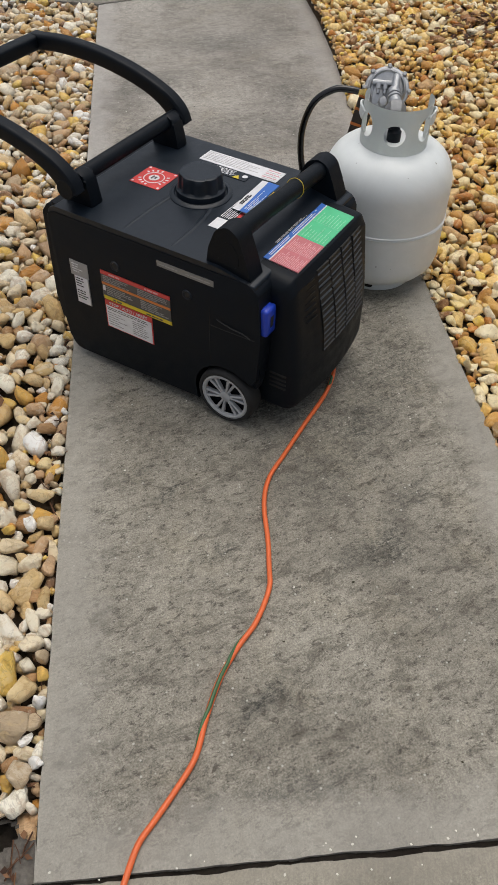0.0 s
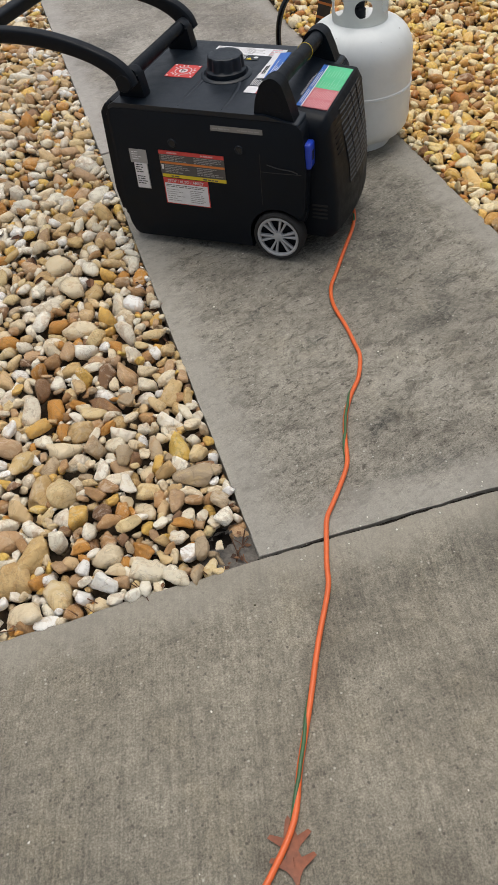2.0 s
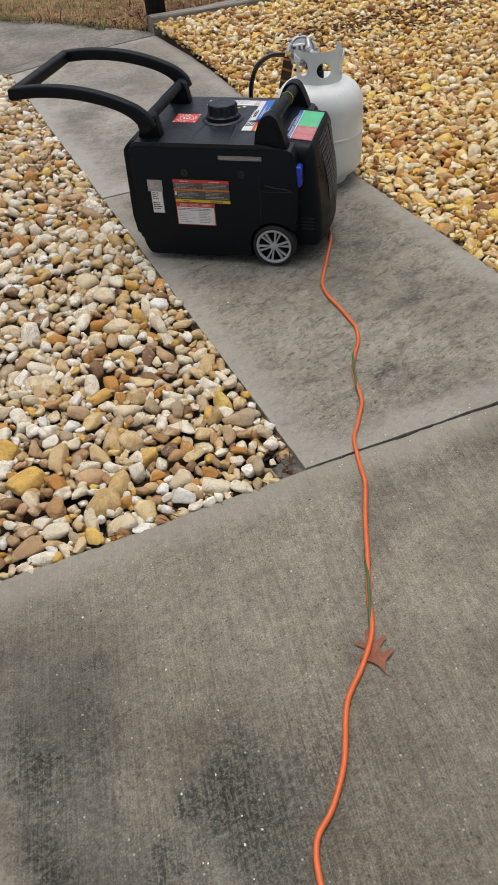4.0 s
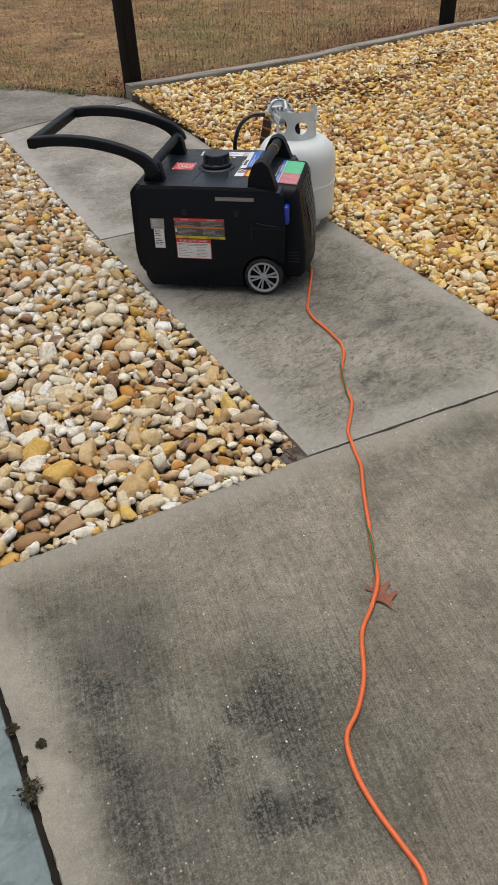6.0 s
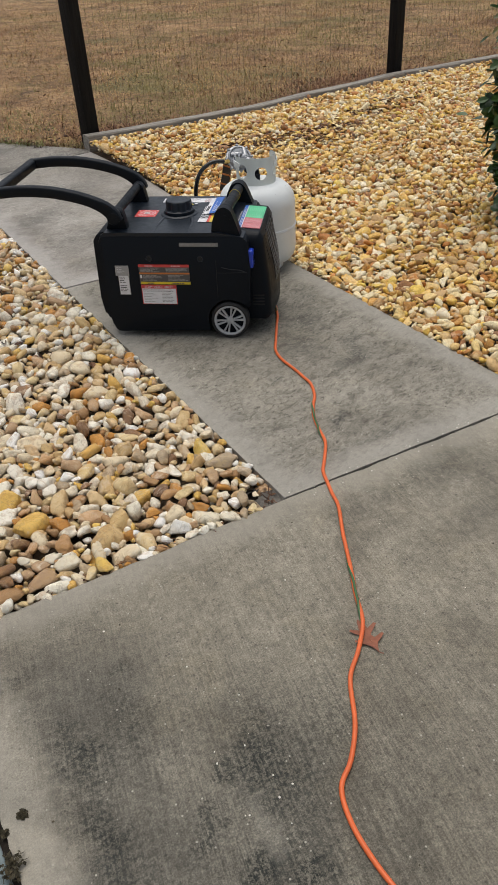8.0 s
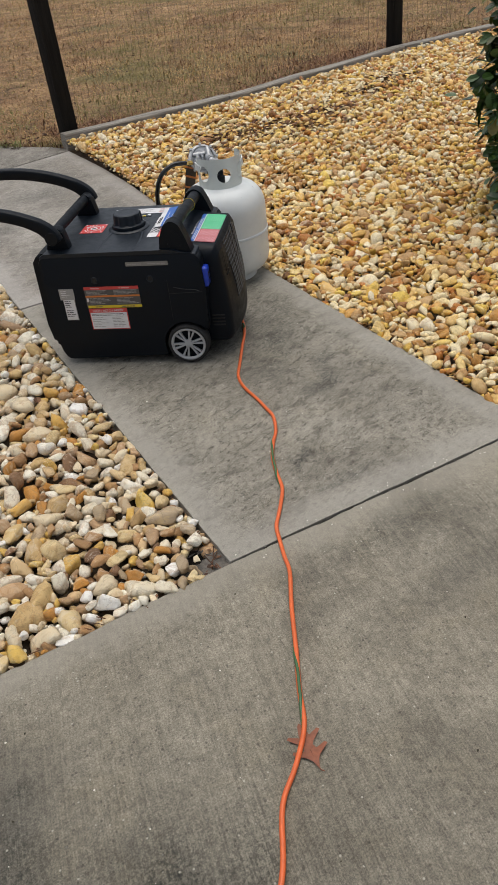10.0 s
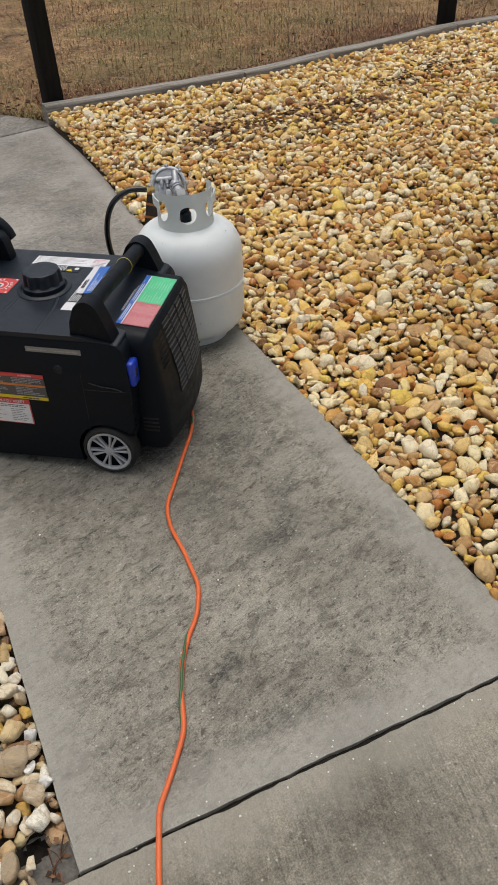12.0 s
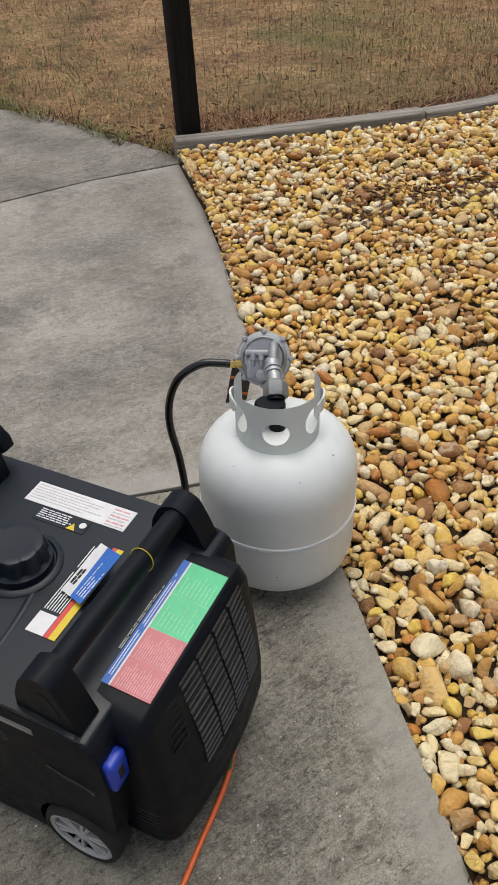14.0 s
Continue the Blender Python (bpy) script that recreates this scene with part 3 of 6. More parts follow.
slab("slab", ragged([(-0.862, -3.2), (5.0, -3.2), (5.0, -0.0245), (0.9, -0.0212), (0.35, -0.0148), (0, -0.0100), (-0.15, -0.012), (-0.45, -0.018), (-0.862, -0.016)], 0.0042, 0.016, 3.0), CONCRETE_APRON, pavement, bevel=0.003)
slab("slab", [(-2.4, -3.2), (-0.874, -3.2), (-0.874, -0.016), (-2.4, -0.016)], PAINTED, pavement, top=-0.004)


# soil under the gravel and in the joints
def soil_bed():
    bm = bmesh.new()
    n = 46
    for x0, x1, y0, y1, z in ((-2.4, 5.0, -3.15, 3.86, -0.068), (-2.39, -0.004, -0.010, 3.45, -0.046), (0.897, 4.99, -0.010, 2.6, -0.027), (0.90, 4.99, 2.6, 3.1, -0.018), (0.90, 4.99, 3.1, 3.72, -0.010)):
        g = [[bm.verts.new((x0 + (x1 - x0) * i / n, y0 + (y1 - y0) * j / n, z + 0.006 * noise.noise((i * 1.7, j * 1.9, 3)))) for i in range(n + 1)] for j in range(n + 1)]
        for j in range(n):
            for i in range(n):
                bm.faces.new((g[j][i], g[j][i + 1], g[j + 1][i + 1], g[j + 1][i]))
    return tagged(part("soil_bed", bm, SOIL), "dark damp soil under the gravel and in the joints", "soil", kind="structure")


soil_bed()


def joint_soil(lines, width=0.016):
    """Dark dirt packed into the open joints between the slabs."""
    bm = bmesh.new()
    for k, (a, b) in enumerate(lines):
        a, b = Vector(a), Vector(b)
        n = int((b - a).length / 0.012)
        side = Vector((a.y - b.y, b.x - a.x)).normalized() * width / 2
        rows = []
        for i in range(n + 1):
            p = a.lerp(b, i / n)
            z = -0.0085 + 0.004 * noise.noise((p.x * 30, p.y * 30, k)) + 0.004 * noise.noise((p.x * 90, p.y * 90, k))
            rows.append([bm.verts.new((p.x + side.x * f, p.y + side.y * f, z + 0.0025 * noise.noise((p.x * 120, p.y * 120, f * 3)))) for f in (-1, -0.3, 0.3, 1)])
        for r, q in zip(rows, rows[1:]):
            for m in range(3):
                bm.faces.new((r[m], r[m + 1], q[m + 1], q[m]))
    return tagged(part("joint_soil", bm, JOINT_DIRT_AND_SHADE), "black dirt packed into the slab joints", "soil", kind="structure")


joint_soil([((-0.004, -0.009), (0.35, -0.0132)), ((0.35, -0.0132), (0.893, -0.0193)), ((0.0, 1.6455), (0.893, 1.6575)), ((0.0, 3.447), (0.50, 3.622)), ((0.50, 3.622), (0.905, 3.707)), ((-0.868, -3.1), (-0.868, -0.02))])


def soil_corner():
    """Silt washed into the corner where no stones lie."""
    bm = bmesh.new()
    n, r = 22, 0.10
    rows = [[bm.verts.new((-0.035 + (i / n - 0.5) * 2 * r * 0.34 * 2, 0.045 + (j / n - 0.5) * 2 * r * 0.55,
                           -0.011 - 0.030 * max(0, math.hypot(i / n - 0.62, j / n - 0.26) - 0.36) + 0.007 * noise.noise((i * 0.45, j * 0.45, 2)) - 0.06 * math.exp(-((i / n - 0.33) ** 2 + (j / n - 0.69) ** 2) / 0.010))) for i in range(n + 1)] for j in range(n + 1)]
    for j in range(n):
        for i in range(n):
            bm.faces.new((rows[j][i], rows[j][i + 1], rows[j + 1][i + 1], rows[j + 1][i]))
    for f in [f for f in bm.faces if math.hypot((f.calc_center_median().x + 0.054) / 0.024, (f.calc_center_median().y - 0.066) / 0.019) < 1]:
        bm.faces.remove(f)
    # pit lined in near-black colour that stands for the shade under a stone
    pit = bmesh.new()
    lathe(pit, [(0.030, -0.016), (0.024, -0.020), (0.019, -0.034), (0.012, -0.0385), (0.0, -0.039)], 20, pose(-0.054, 0.066, -0.002))
    for v in pit.verts:
        v.co += Vector((0.006 * noise.noise(v.co * 70), 0.006 * noise.noise(v.co * 70 + Vector((9, 0, 0))), 0.005 * noise.noise(v.co * 90)))
    tagged(part("soil_pit", pit, JOINT_DIRT_AND_SHADE), "small washed-out hole in the silt, its shade painted black", "soil", kind="structure")
    return tagged(part("soil_corner", bm, SILT), "grey brown silt washed into the gravel's corner", "soil", kind="structure")


soil_corner()


# ---- gravel ----
def pebble(seed, sub, edge):
    """A worn stone, unit half-axes: a convex block of a few flats whose edges are rounded; a high edge keeps them sharper."""
    rng = random.Random(seed)
    bm = bmesh.new()
    bmesh.ops.create_icosphere(bm, subdivisions=sub, radius=1.0)
    flats = [Vector(q) for q in ((1, 0, 0), (-1, 0, 0), (0, 1, 0), (0, -1, 0), (0, 0, 1), (0, 0, -1))]
    flats = [(q + Vector((rng.gauss(0, 0.32), rng.gauss(0, 0.32), rng.gauss(0, 0.32)))).normalized() / rng.uniform(0.74, 1.08) for q in flats]
    for _ in range(rng.randint(3, 7)):
        n = Vector((rng.gauss(0, 1), rng.gauss(0, 1), rng.gauss(0, 0.8))).normalized()
        flats.append(n / rng.uniform(0.72, 1.0))
    sharp = edge * rng.uniform(0.75, 1.5)
    shift = Vector((seed * 3.1, seed * 1.7, 0))
    for v in bm.verts:
        d = v.co.normalized()
        r = sum(max(0.0, d.dot(n)) ** sharp for n in flats) ** (-1 / sharp)
        r *= 1 + 0.16 * noise.noise(d * 1.4 + shift) + 0.045 * noise.noise(d * 3.6 + shift)
        v.co = d * r
    co = np.array([v.co for v in bm.verts])
    co -= (co.max(0) + co.min(0)) / 2
    co /= np.abs(co).max(0)
    fa = np.array([[v.index for v in f.verts] for f in bm.faces])
    bm.free()
    return co, fa


KINDS = 30
BLOCKY = [[pebble(100 + k, sub, 9.0) for k in range(KINDS)] for sub in (1, 2, 3)]
ROUND = [[pebble(300 + k, sub, 7.5) for k in range(KINDS)] for sub in (1, 2, 3)]


def lay_stones(x0, x1, y0, y1, allowed, median, spread, top, seed, step=0.005):
    """Packs stones side by side: large ones first, then what fits between them, at last small ones deep in the gaps.
    Gives (place, half-axes, turn, shape, tilts)."""
    rng = np.random.default_rng(seed)
    nx, ny = int((x1 - x0) / step), int((y1 - y0) / step)
    gx, gy = np.meshgrid(x0 + (np.arange(nx) + 0.5) * step, y0 + (np.arange(ny) + 0.5) * step)
    inside = allowed(gx, gy)
    taken = ~inside
    area = float(inside.sum()) * step * step
    one = math.pi * median * median * 1.05
    stones = []
    # rounds: share of the area tried, scale of the stones, overlap allowed, depth of their tops
    for share, scale, overlap, low, tilt in ((1.9, 1.0, 0.10, 0.0, 0.42), (2.0, 0.86, 0.19, 0.004, 0.46), (2.0, 0.75, 0.31, 0.009, 0.5), (3.0, 0.62, 0.47, 0.015, 0.5), (3.0, 0.56, 0.70, 0.022, 0.5)):
        free = np.argwhere(~taken)
        count = int(share * area / (one * scale * scale))
        for t in range(count):
            if t % 900 == 899:
                free = np.argwhere(~taken)
            if len(free) == 0:
                break
            j, i = free[rng.integers(0, len(free))]
            if taken[j, i]:
                continue
            s = scale * median * float(np.exp(np.clip(rng.normal(0, spread), -2.0 * spread, 1.6 * spread)))
            a, b, c = s * rng.uniform(1.0, 1.55), s * rng.uniform(0.76, 1.02), s * rng.uniform(0.52, 0.84)
            k = int(np.ceil(a / step))
            j0, j1, i0, i1 = max(0, j - k), min(ny, j + k + 1), max(0, i - k), min(nx, i + k + 1)
            dy, dx = np.mgrid[j0 - j:j1 - j, i0 - i:i1 - i] * step
            spot = taken[j0:j1, i0:i1]
            for yaw in rng.uniform(0, math.pi, 3):
                u, v = (dx * np.cos(yaw) + dy * np.sin(yaw)) / a, (-dx * np.sin(yaw) + dy * np.cos(yaw)) / b
                r2 = u * u + v * v
                m = r2 < 1
                if spot[m].mean() <= overlap and inside[j0:j1, i0:i1][m].mean() > 0.88:
                    spot |= r2 < 0.96
                    z = top - low - c * 0.93 + rng.normal(0, 0.0062)
                    stones.append((gx[j, i], gy[j, i], z, a, b, c, yaw + math.pi * int(rng.integers(0, 2)), int(rng.integers(0, KINDS)), rng.normal(0, tilt), rng.normal(0, tilt)))
                    break
    return stones


def stone_matrix(s):
    return Matrix.LocRotScale((s[0], s[1], s[2]), Euler((s[8], s[9], s[6])), (s[3], s[4], s[5]))


def stones_mesh(name, stones, shapes, near, material, parent, label):
    cos, fas, base = [], [], 0
    for s in stones:
        co, fa = shapes[1 if near(s[0], s[1]) and s[3] > 0.010 else 0][s[7]]
        R = np.array(stone_matrix(s))
        cos.append(co @ R[:3, :3].T + R[:3, 3])
        fas.append(fa + base)
        base += len(co)
    co, fa = np.concatenate(cos), np.concatenate(fas)
    me = bpy.data.meshes.new(name)
    me.vertices.add(len(co))
    me.vertices.foreach_set("co", co.astype(np.float32).ravel())
    me.loops.add(fa.size)
    me.loops.foreach_set("vertex_index", fa.astype(np.int32).ravel())
    me.polygons.add(len(fa))
    me.polygons.foreach_set("loop_start", np.arange(0, fa.size, 3, dtype=np.int32))
    me.polygons.foreach_set("use_smooth", np.ones(len(fa), dtype=bool))
    me.update(calc_edges=True)
    me.materials.append(material)
    ob = new(name, me)
    ob.parent = parent
    return tagged(ob, label, kind="stuff")


def left_area(x, y):
    hole = (((x + 0.026) / 0.036) ** 2 + ((y - 0.018) / 0.036) ** 2 > 1) & (((x + 0.056) / 0.024) ** 2 + ((y - 0.066) / 0.019) ** 2 > 1)
    far = y < 3.43 - 0.25 * x
    return (x < -0.001) & (y > -0.013) & far & hole


def right_area(x, y):
    edge = np.interp(y, [0, 1.66, 2.4, 2.8, 3.2, 3.7], [WALK_R, WALK_R, 0.90, 0.922, 0.925, 0.905])
    rail = np.where(x < 2.05, 3.71 + (x - 0.92) * 0.03, np.where(x < 3.75, 3.745 + (x - 2.05) * 0.19, 4.07 + (x - 3.75) * 0.04))
    return (x > edge - 0.004) & (y > -0.012) & (y < rail - 0.012)


gravel_left = thing("gravel_bed", Matrix(), "bed of pale cream, tan and brown river stones beside the walk", "gravel", kind="stuff")
gravel_right = thing("gravel_bed", Matrix(), "bed of golden yellow and tan river stones up to the timber edging", "gravel", kind="stuff")
STONES_L = lay_stones(-2.4, 0.02, -0.02, 3.9, left_area, 0.0218, 0.31, 0.009, 5)
STONES_R = lay_stones(0.87, 5.0, -0.03, 4.15, right_area, 0.0182, 0.32, 0.012, 6)
# the golden bed rises gently towards the timber
STONES_R = [(*s[:2], s[2] + 0.062 * min(1, max(0, (s[1] - 1.9) / 1.6)) ** 1.3, *s[3:]) for s in STONES_R]


def pick(stones, inside):
    """The 300 highest stones of a stretch of a bed, to be loose pieces, and the rest."""
    near = sorted((s for s in stones if inside(s[0], s[1])), key=lambda s: -s[2] - s[5])[:300]
    chosen = {id(s) for s in near}
    return near, [s for s in stones if id(s) not in chosen]


LOOSE_L, PACKED_L = pick(STONES_L, lambda x, y: x > -0.66 and y < 0.66)
LOOSE_R, PACKED_R = pick(STONES_R, lambda x, y: x < 1.36 and 0.55 < y < 1.30)
stones_mesh("stones", PACKED_L, BLOCKY, lambda x, y: y < 1.5 and x > -1.1, STONE_PALE, gravel_left, "packed pale river stones")
stones_mesh("stones", PACKED_R, ROUND, lambda x, y: y < 2.3 and x < 1.9, STONE_GOLD, gravel_right, "packed golden river stones")


# ---- timber edging, fence, meadow ----
def beam(a, b, label, width=0.09, top=0.090, low=-0.03):
    a, b = Vector((*a, 0)), Vector((*b, 0))
    ln = (b - a).length
    bm = bmesh.new()
    n = 14
    prof = rounded([(-width / 2, low), (width / 2, low), (width / 2, top), (-width / 2, top)], 0.012, 3)
    rings = []
    for i in range(n + 1):
        x = ln * i / n
        rings.append([bm.verts.new((x, u + 0.005 * noise.noise((x * 3, u * 20, a.x)), v + 0.006 * noise.noise((x * 2.2, v * 9, 7 + a.x)))) for u, v in prof])
    k = len(prof)
    for r, q in zip(rings, rings[1:]):
        for i in range(k):
            bm.faces.new((r[i], r[(i + 1) % k], q[(i + 1) % k], q[i]))
    bm.faces.new(rings[0][::-1])
    bm.faces.new(rings[-1])
    ob = part("timber_edging", bm, TIMBER)
    ang = math.degrees(math.atan2(b.y - a.y, b.x - a.x))
    ob.matrix_world = pose(a.x, a.y, 0, 0, 0, ang)
    return tagged(ob, label, "edging", "timbers edging the gravel")


beam((0.905, 3.765), (2.055, 3.800), "weathered grey timber edging the gravel by the walk")
beam((2.062, 3.798), (3.78, 4.125), "weathered grey timber edging with a split end")
beam((3.787, 4.122), (5.4, 4.20), "weathered grey timber edging below the fence")


def fence_post(x, y, lean_x, lean_y, turn, high=1.5):
    bm = bmesh.new()
    box(bm, (-0.045, -0.045, -0.1), (0.045, 0.045, high), 0.006)
    bm.transform(pose(0, 0, 0, 0, 90, 0).inverted())
    ob = part("fence_post", bm, POST)
    ob.matrix_world = pose(x, y, 0, lean_x, lean_y, turn) @ pose(0, 0, 0, 0, 90, 0)
    return tagged(ob, "dark stained square wooden post of the wire fence", "post", "posts of the wire fence")


fence_post(0.985, 3.885, 0.0, -1.5, 12)
fence_post(3.86, 4.31, 0, 0.5, 8)


def wire_fence():
    bm = bmesh.new()
    runs = [((1.03, 3.93), (3.83, 4.36)), ((3.89, 4.37), (7.2, 4.50))]
    for a, b in runs:
        a, b = Vector(a), Vector(b)
        ln = (b - a).length
        n = int(ln / 0.051)
        sq = [(-0.0005, -0.0005), (0.0005, -0.0005), (0.0005, 0.0005), (-0.0005, 0.0005)]
        for k in range(n + 1):
            p = a.lerp(b, k / n)
            dx = 0.004 * noise.noise((k * 1.3, 0, 0))
            lo = [bm.verts.new((p.x + u + dx, p.y + v, -0.01)) for u, v in sq]
            hi = [bm.verts.new((p.x + u, p.y + v, 1.25)) for u, v in sq]
            for i in range(4):
                bm.faces.new((lo[i], lo[(i + 1) % 4], hi[(i + 1) % 4], hi[i]))
        for z in [0.02 + 0.1016 * k for k in range(13)]:
            ends = [[bm.verts.new((q.x, q.y + u, z + v)) for u, v in [(c[0] * 0.7, c[1] * 0.7) for c in sq]] for q in (a, b)]
            for i in range(4):
                bm.faces.new((ends[0][i], ends[0][(i + 1) % 4], ends[1][(i + 1) % 4], ends[1][i]))
    ob = part("wire_mesh", bm, WIRE)
    return tagged(ob, "thin rusty welded wire mesh stretched between the posts", "wire fence", kind="stuff")


wire_fence()


def blades(name, spots, material, label, high, seed, width=0.004):
    """Grass: one bent blade of two faces for each spot."""
    rng = np.random.default_rng(seed)
    n = len(spots)
    az, ln = rng.uniform(0, 2 * np.pi, n), high * rng.lognormal(0, 0.45, n)
    lean = np.abs(rng.normal(1.18, 0.30, n)).clip(0.2, 1.45)
    wd = width * rng.uniform(0.6, 1.5, n)
    d = np.stack([np.cos(az), np.sin(az)], 1)
    s = np.stack([-np.sin(az), np.cos(az)], 1)
    base = np.column_stack([spots[:, :2], spots[:, 2]])
    mid, tip = base.copy(), base.copy()
    mid[:, :2] += d * (ln * 0.35 * np.sin(lean))[:, None]
    mid[:, 2] += ln * 0.5 * np.cos(lean * 0.7)
    tip[:, :2] += d * (ln * np.sin(lean))[:, None]
    tip[:, 2] += ln * 0.85 * np.cos(lean)
    w3 = np.column_stack([s * wd[:, None] / 2, np.zeros(n)])
    co = np.stack([base - w3, base + w3, mid + w3 * 0.8, mid - w3 * 0.8, tip], 1).reshape(-1, 3)
    i = np.arange(n) * 5
    fa = np.concatenate([np.stack([i, i + 1, i + 2], 1), np.stack([i, i + 2, i + 3], 1), np.stack([i + 3, i + 2, i + 4], 1)])
    me = bpy.data.meshes.new(name)
    me.from_pydata(co.tolist(), [], fa.tolist())
    me.materials.append(material)
    return tagged(new(name, me), label, "grass", kind="stuff")


def meadow_spots(n, x0, x1, y0, y1, seed, keep):
    rng = np.random.default_rng(seed)
    p = np.column_stack([rng.uniform(x0, x1, n), y0 + (y1 - y0) * rng.uniform(0, 1, n) ** 1.7, np.full(n, -0.02)])
    return p[keep(p[:, 0], p[:, 1])]


def behind(x, y):
    rail = np.where(x < 2.05, 3.84 + (x - 0.92) * 0.03, np.where(x < 3.75, 3.87 + (x - 2.05) * 0.19, 4.2 + (x - 3.75) * 0.04))
    path = np.where(x > 0.12, 4.74 - (x - 0.12) * 1.22, 4.74 + (0.12 - x) * 0.24)
    return np.where(x > 0.9, y > rail, y > path + 0.02)


blades("dry_grass", meadow_spots(200000, -2.5, 9.0, 3.8, 15.0, 11, behind), GRASS, "matted dormant brown grass behind the fence", 0.046, 12, 0.0042)


def timber_foot(n, seed):
    """Places in the worn strip of lawn behind the timber edging."""
    rng = np.random.default_rng(seed)
    x = rng.uniform(0.95, 6.0, n)
    rail = np.where(x < 2.05, 3.84 + (x - 0.92) * 0.03, np.where(x < 3.75, 3.87 + (x - 2.05) * 0.19, 4.2 + (x - 3.75) * 0.04))
    return np.column_stack([x, rail + 0.015 + np.abs(rng.normal(0.0, 0.34, n)) * (0.75 + 0.35 * np.sin(x * 2.3)), np.full(n, -0.016)])


blades("dead_grass", timber_foot(26000, 41), RED_GRASS, "reddish brown dead grass behind the timber edging", 0.046, 42, 0.0050)


def path_edge(n, seed):
    """Places along the border between the lawn and the walk."""
    rng = np.random.default_rng(seed)
    x = rng.uniform(-2.4, 0.98, n)
    path = np.where(x > 0.12, 4.74 - (x - 0.12) * 1.22, 4.74 + (0.12 - x) * 0.24)
    return np.column_stack([x, path + np.abs(rng.normal(0.0, 0.10, n)) + 0.01 + 0.03 * np.sin(x * 17), np.full(n, -0.02)])


tufts = meadow_spots(5200, -2.5, 0.95, 4.0, 6.2, 13, lambda x, y: behind(x, y) & (np.sin(x * 3.1 + y) + np.sin(y * 2.7) > 0.1))
border = path_edge(5200, 31)
blades("green_grass", np.concatenate([tufts, border[np.sin(border[:, 0] * 5.3) + np.sin(border[:, 0] * 11.9) > 0.15]]), GREEN_GRASS, "tufts of greener grass beside the walk", 0.058, 14, 0.004)
blades("dead_grass", path_edge(4200, 33), BROWN_LEAF, "dark dead grass along the edge of the walk", 0.050, 34, 0.005)


def litter():
    """Fallen brown leaves, caught in the gravel and the grass."""
    rng = random.Random(4)
    bm = bmesh.new()
    spots = [(rng.gauss(0.75, 0.22), rng.gauss(4.12, 0.12), 0.02) for _ in range(46)]
    spots = [s for s in spots if bool(behind(np.float64(s[0]), np.float64(s[1])))]
    spots += [(rng.uniform(1.1, 5.2), rng.uniform(4.3, 7.5), 0.03) for _ in range(120)]
    for _ in range(190):
        x = rng.uniform(0.95, 5.4)
        rail = 3.86 if x < 2.05 else 3.89 + (x - 2.05) * 0.19 if x < 3.75 else 4.22
        spots.append((x, rail + abs(rng.gauss(0, 0.16)), 0.012))
    for cx, cy, sx, sy, n in ((1.70, 3.03, 0.16, 0.07, 110), (1.46, 2.92, 0.06, 0.07, 40), (2.05, 2.93, 0.18, 0.09, 120), (2.36, 3.06, 0.10, 0.05, 80), (2.80, 3.26, 0.16, 0.05, 80), (3.12, 3.38, 0.10, 0.06, 60)):
        for _ in range(n):
            y = rng.gauss(cy, sy)
            spots.append((rng.gauss(cx, sx), y, 0.009 + 0.062 * min(1, max(0, (y - 1.9) / 1.6)) ** 1.3 + rng.uniform(-0.010, 0.006)))
    spots += [(-0.25 + rng.gauss(0, 0.35), 1.0 + rng.gauss(0, 0.5), 0.004) for _ in range(10)]
    for x, y, z in spots:
        if (x < 0.93 and y < 0.12) or (-0.06 < x < 0.93 and y < 3.7):
            continue
        ln, wd = rng.uniform(0.010, 0.028), rng.uniform(0.005, 0.012)
        m = pose(x, y, z, rng.uniform(-18, 18), rng.uniform(-18, 18), rng.uniform(0, 360))
        pts = [(-ln, 0, 0), (-ln * 0.3, wd, 0.004), (ln * 0.5, wd * 0.8, 0.006), (ln, 0, 0.002), (ln * 0.5, -wd * 0.8, 0.006), (-ln * 0.3, -wd, 0.004)]
        vs = [bm.verts.new(m @ Vector(p)) for p in pts]
        c = bm.verts.new(m @ Vector((0, 0, -0.001)))
        for i in range(6):
            bm.faces.new((vs[i], vs[(i + 1) % 6], c))
    return tagged(part("leaf_litter", bm, BROWN_LEAF), "scattered curled brown leaves on gravel and grass", "leaves", kind="stuff")


litter()


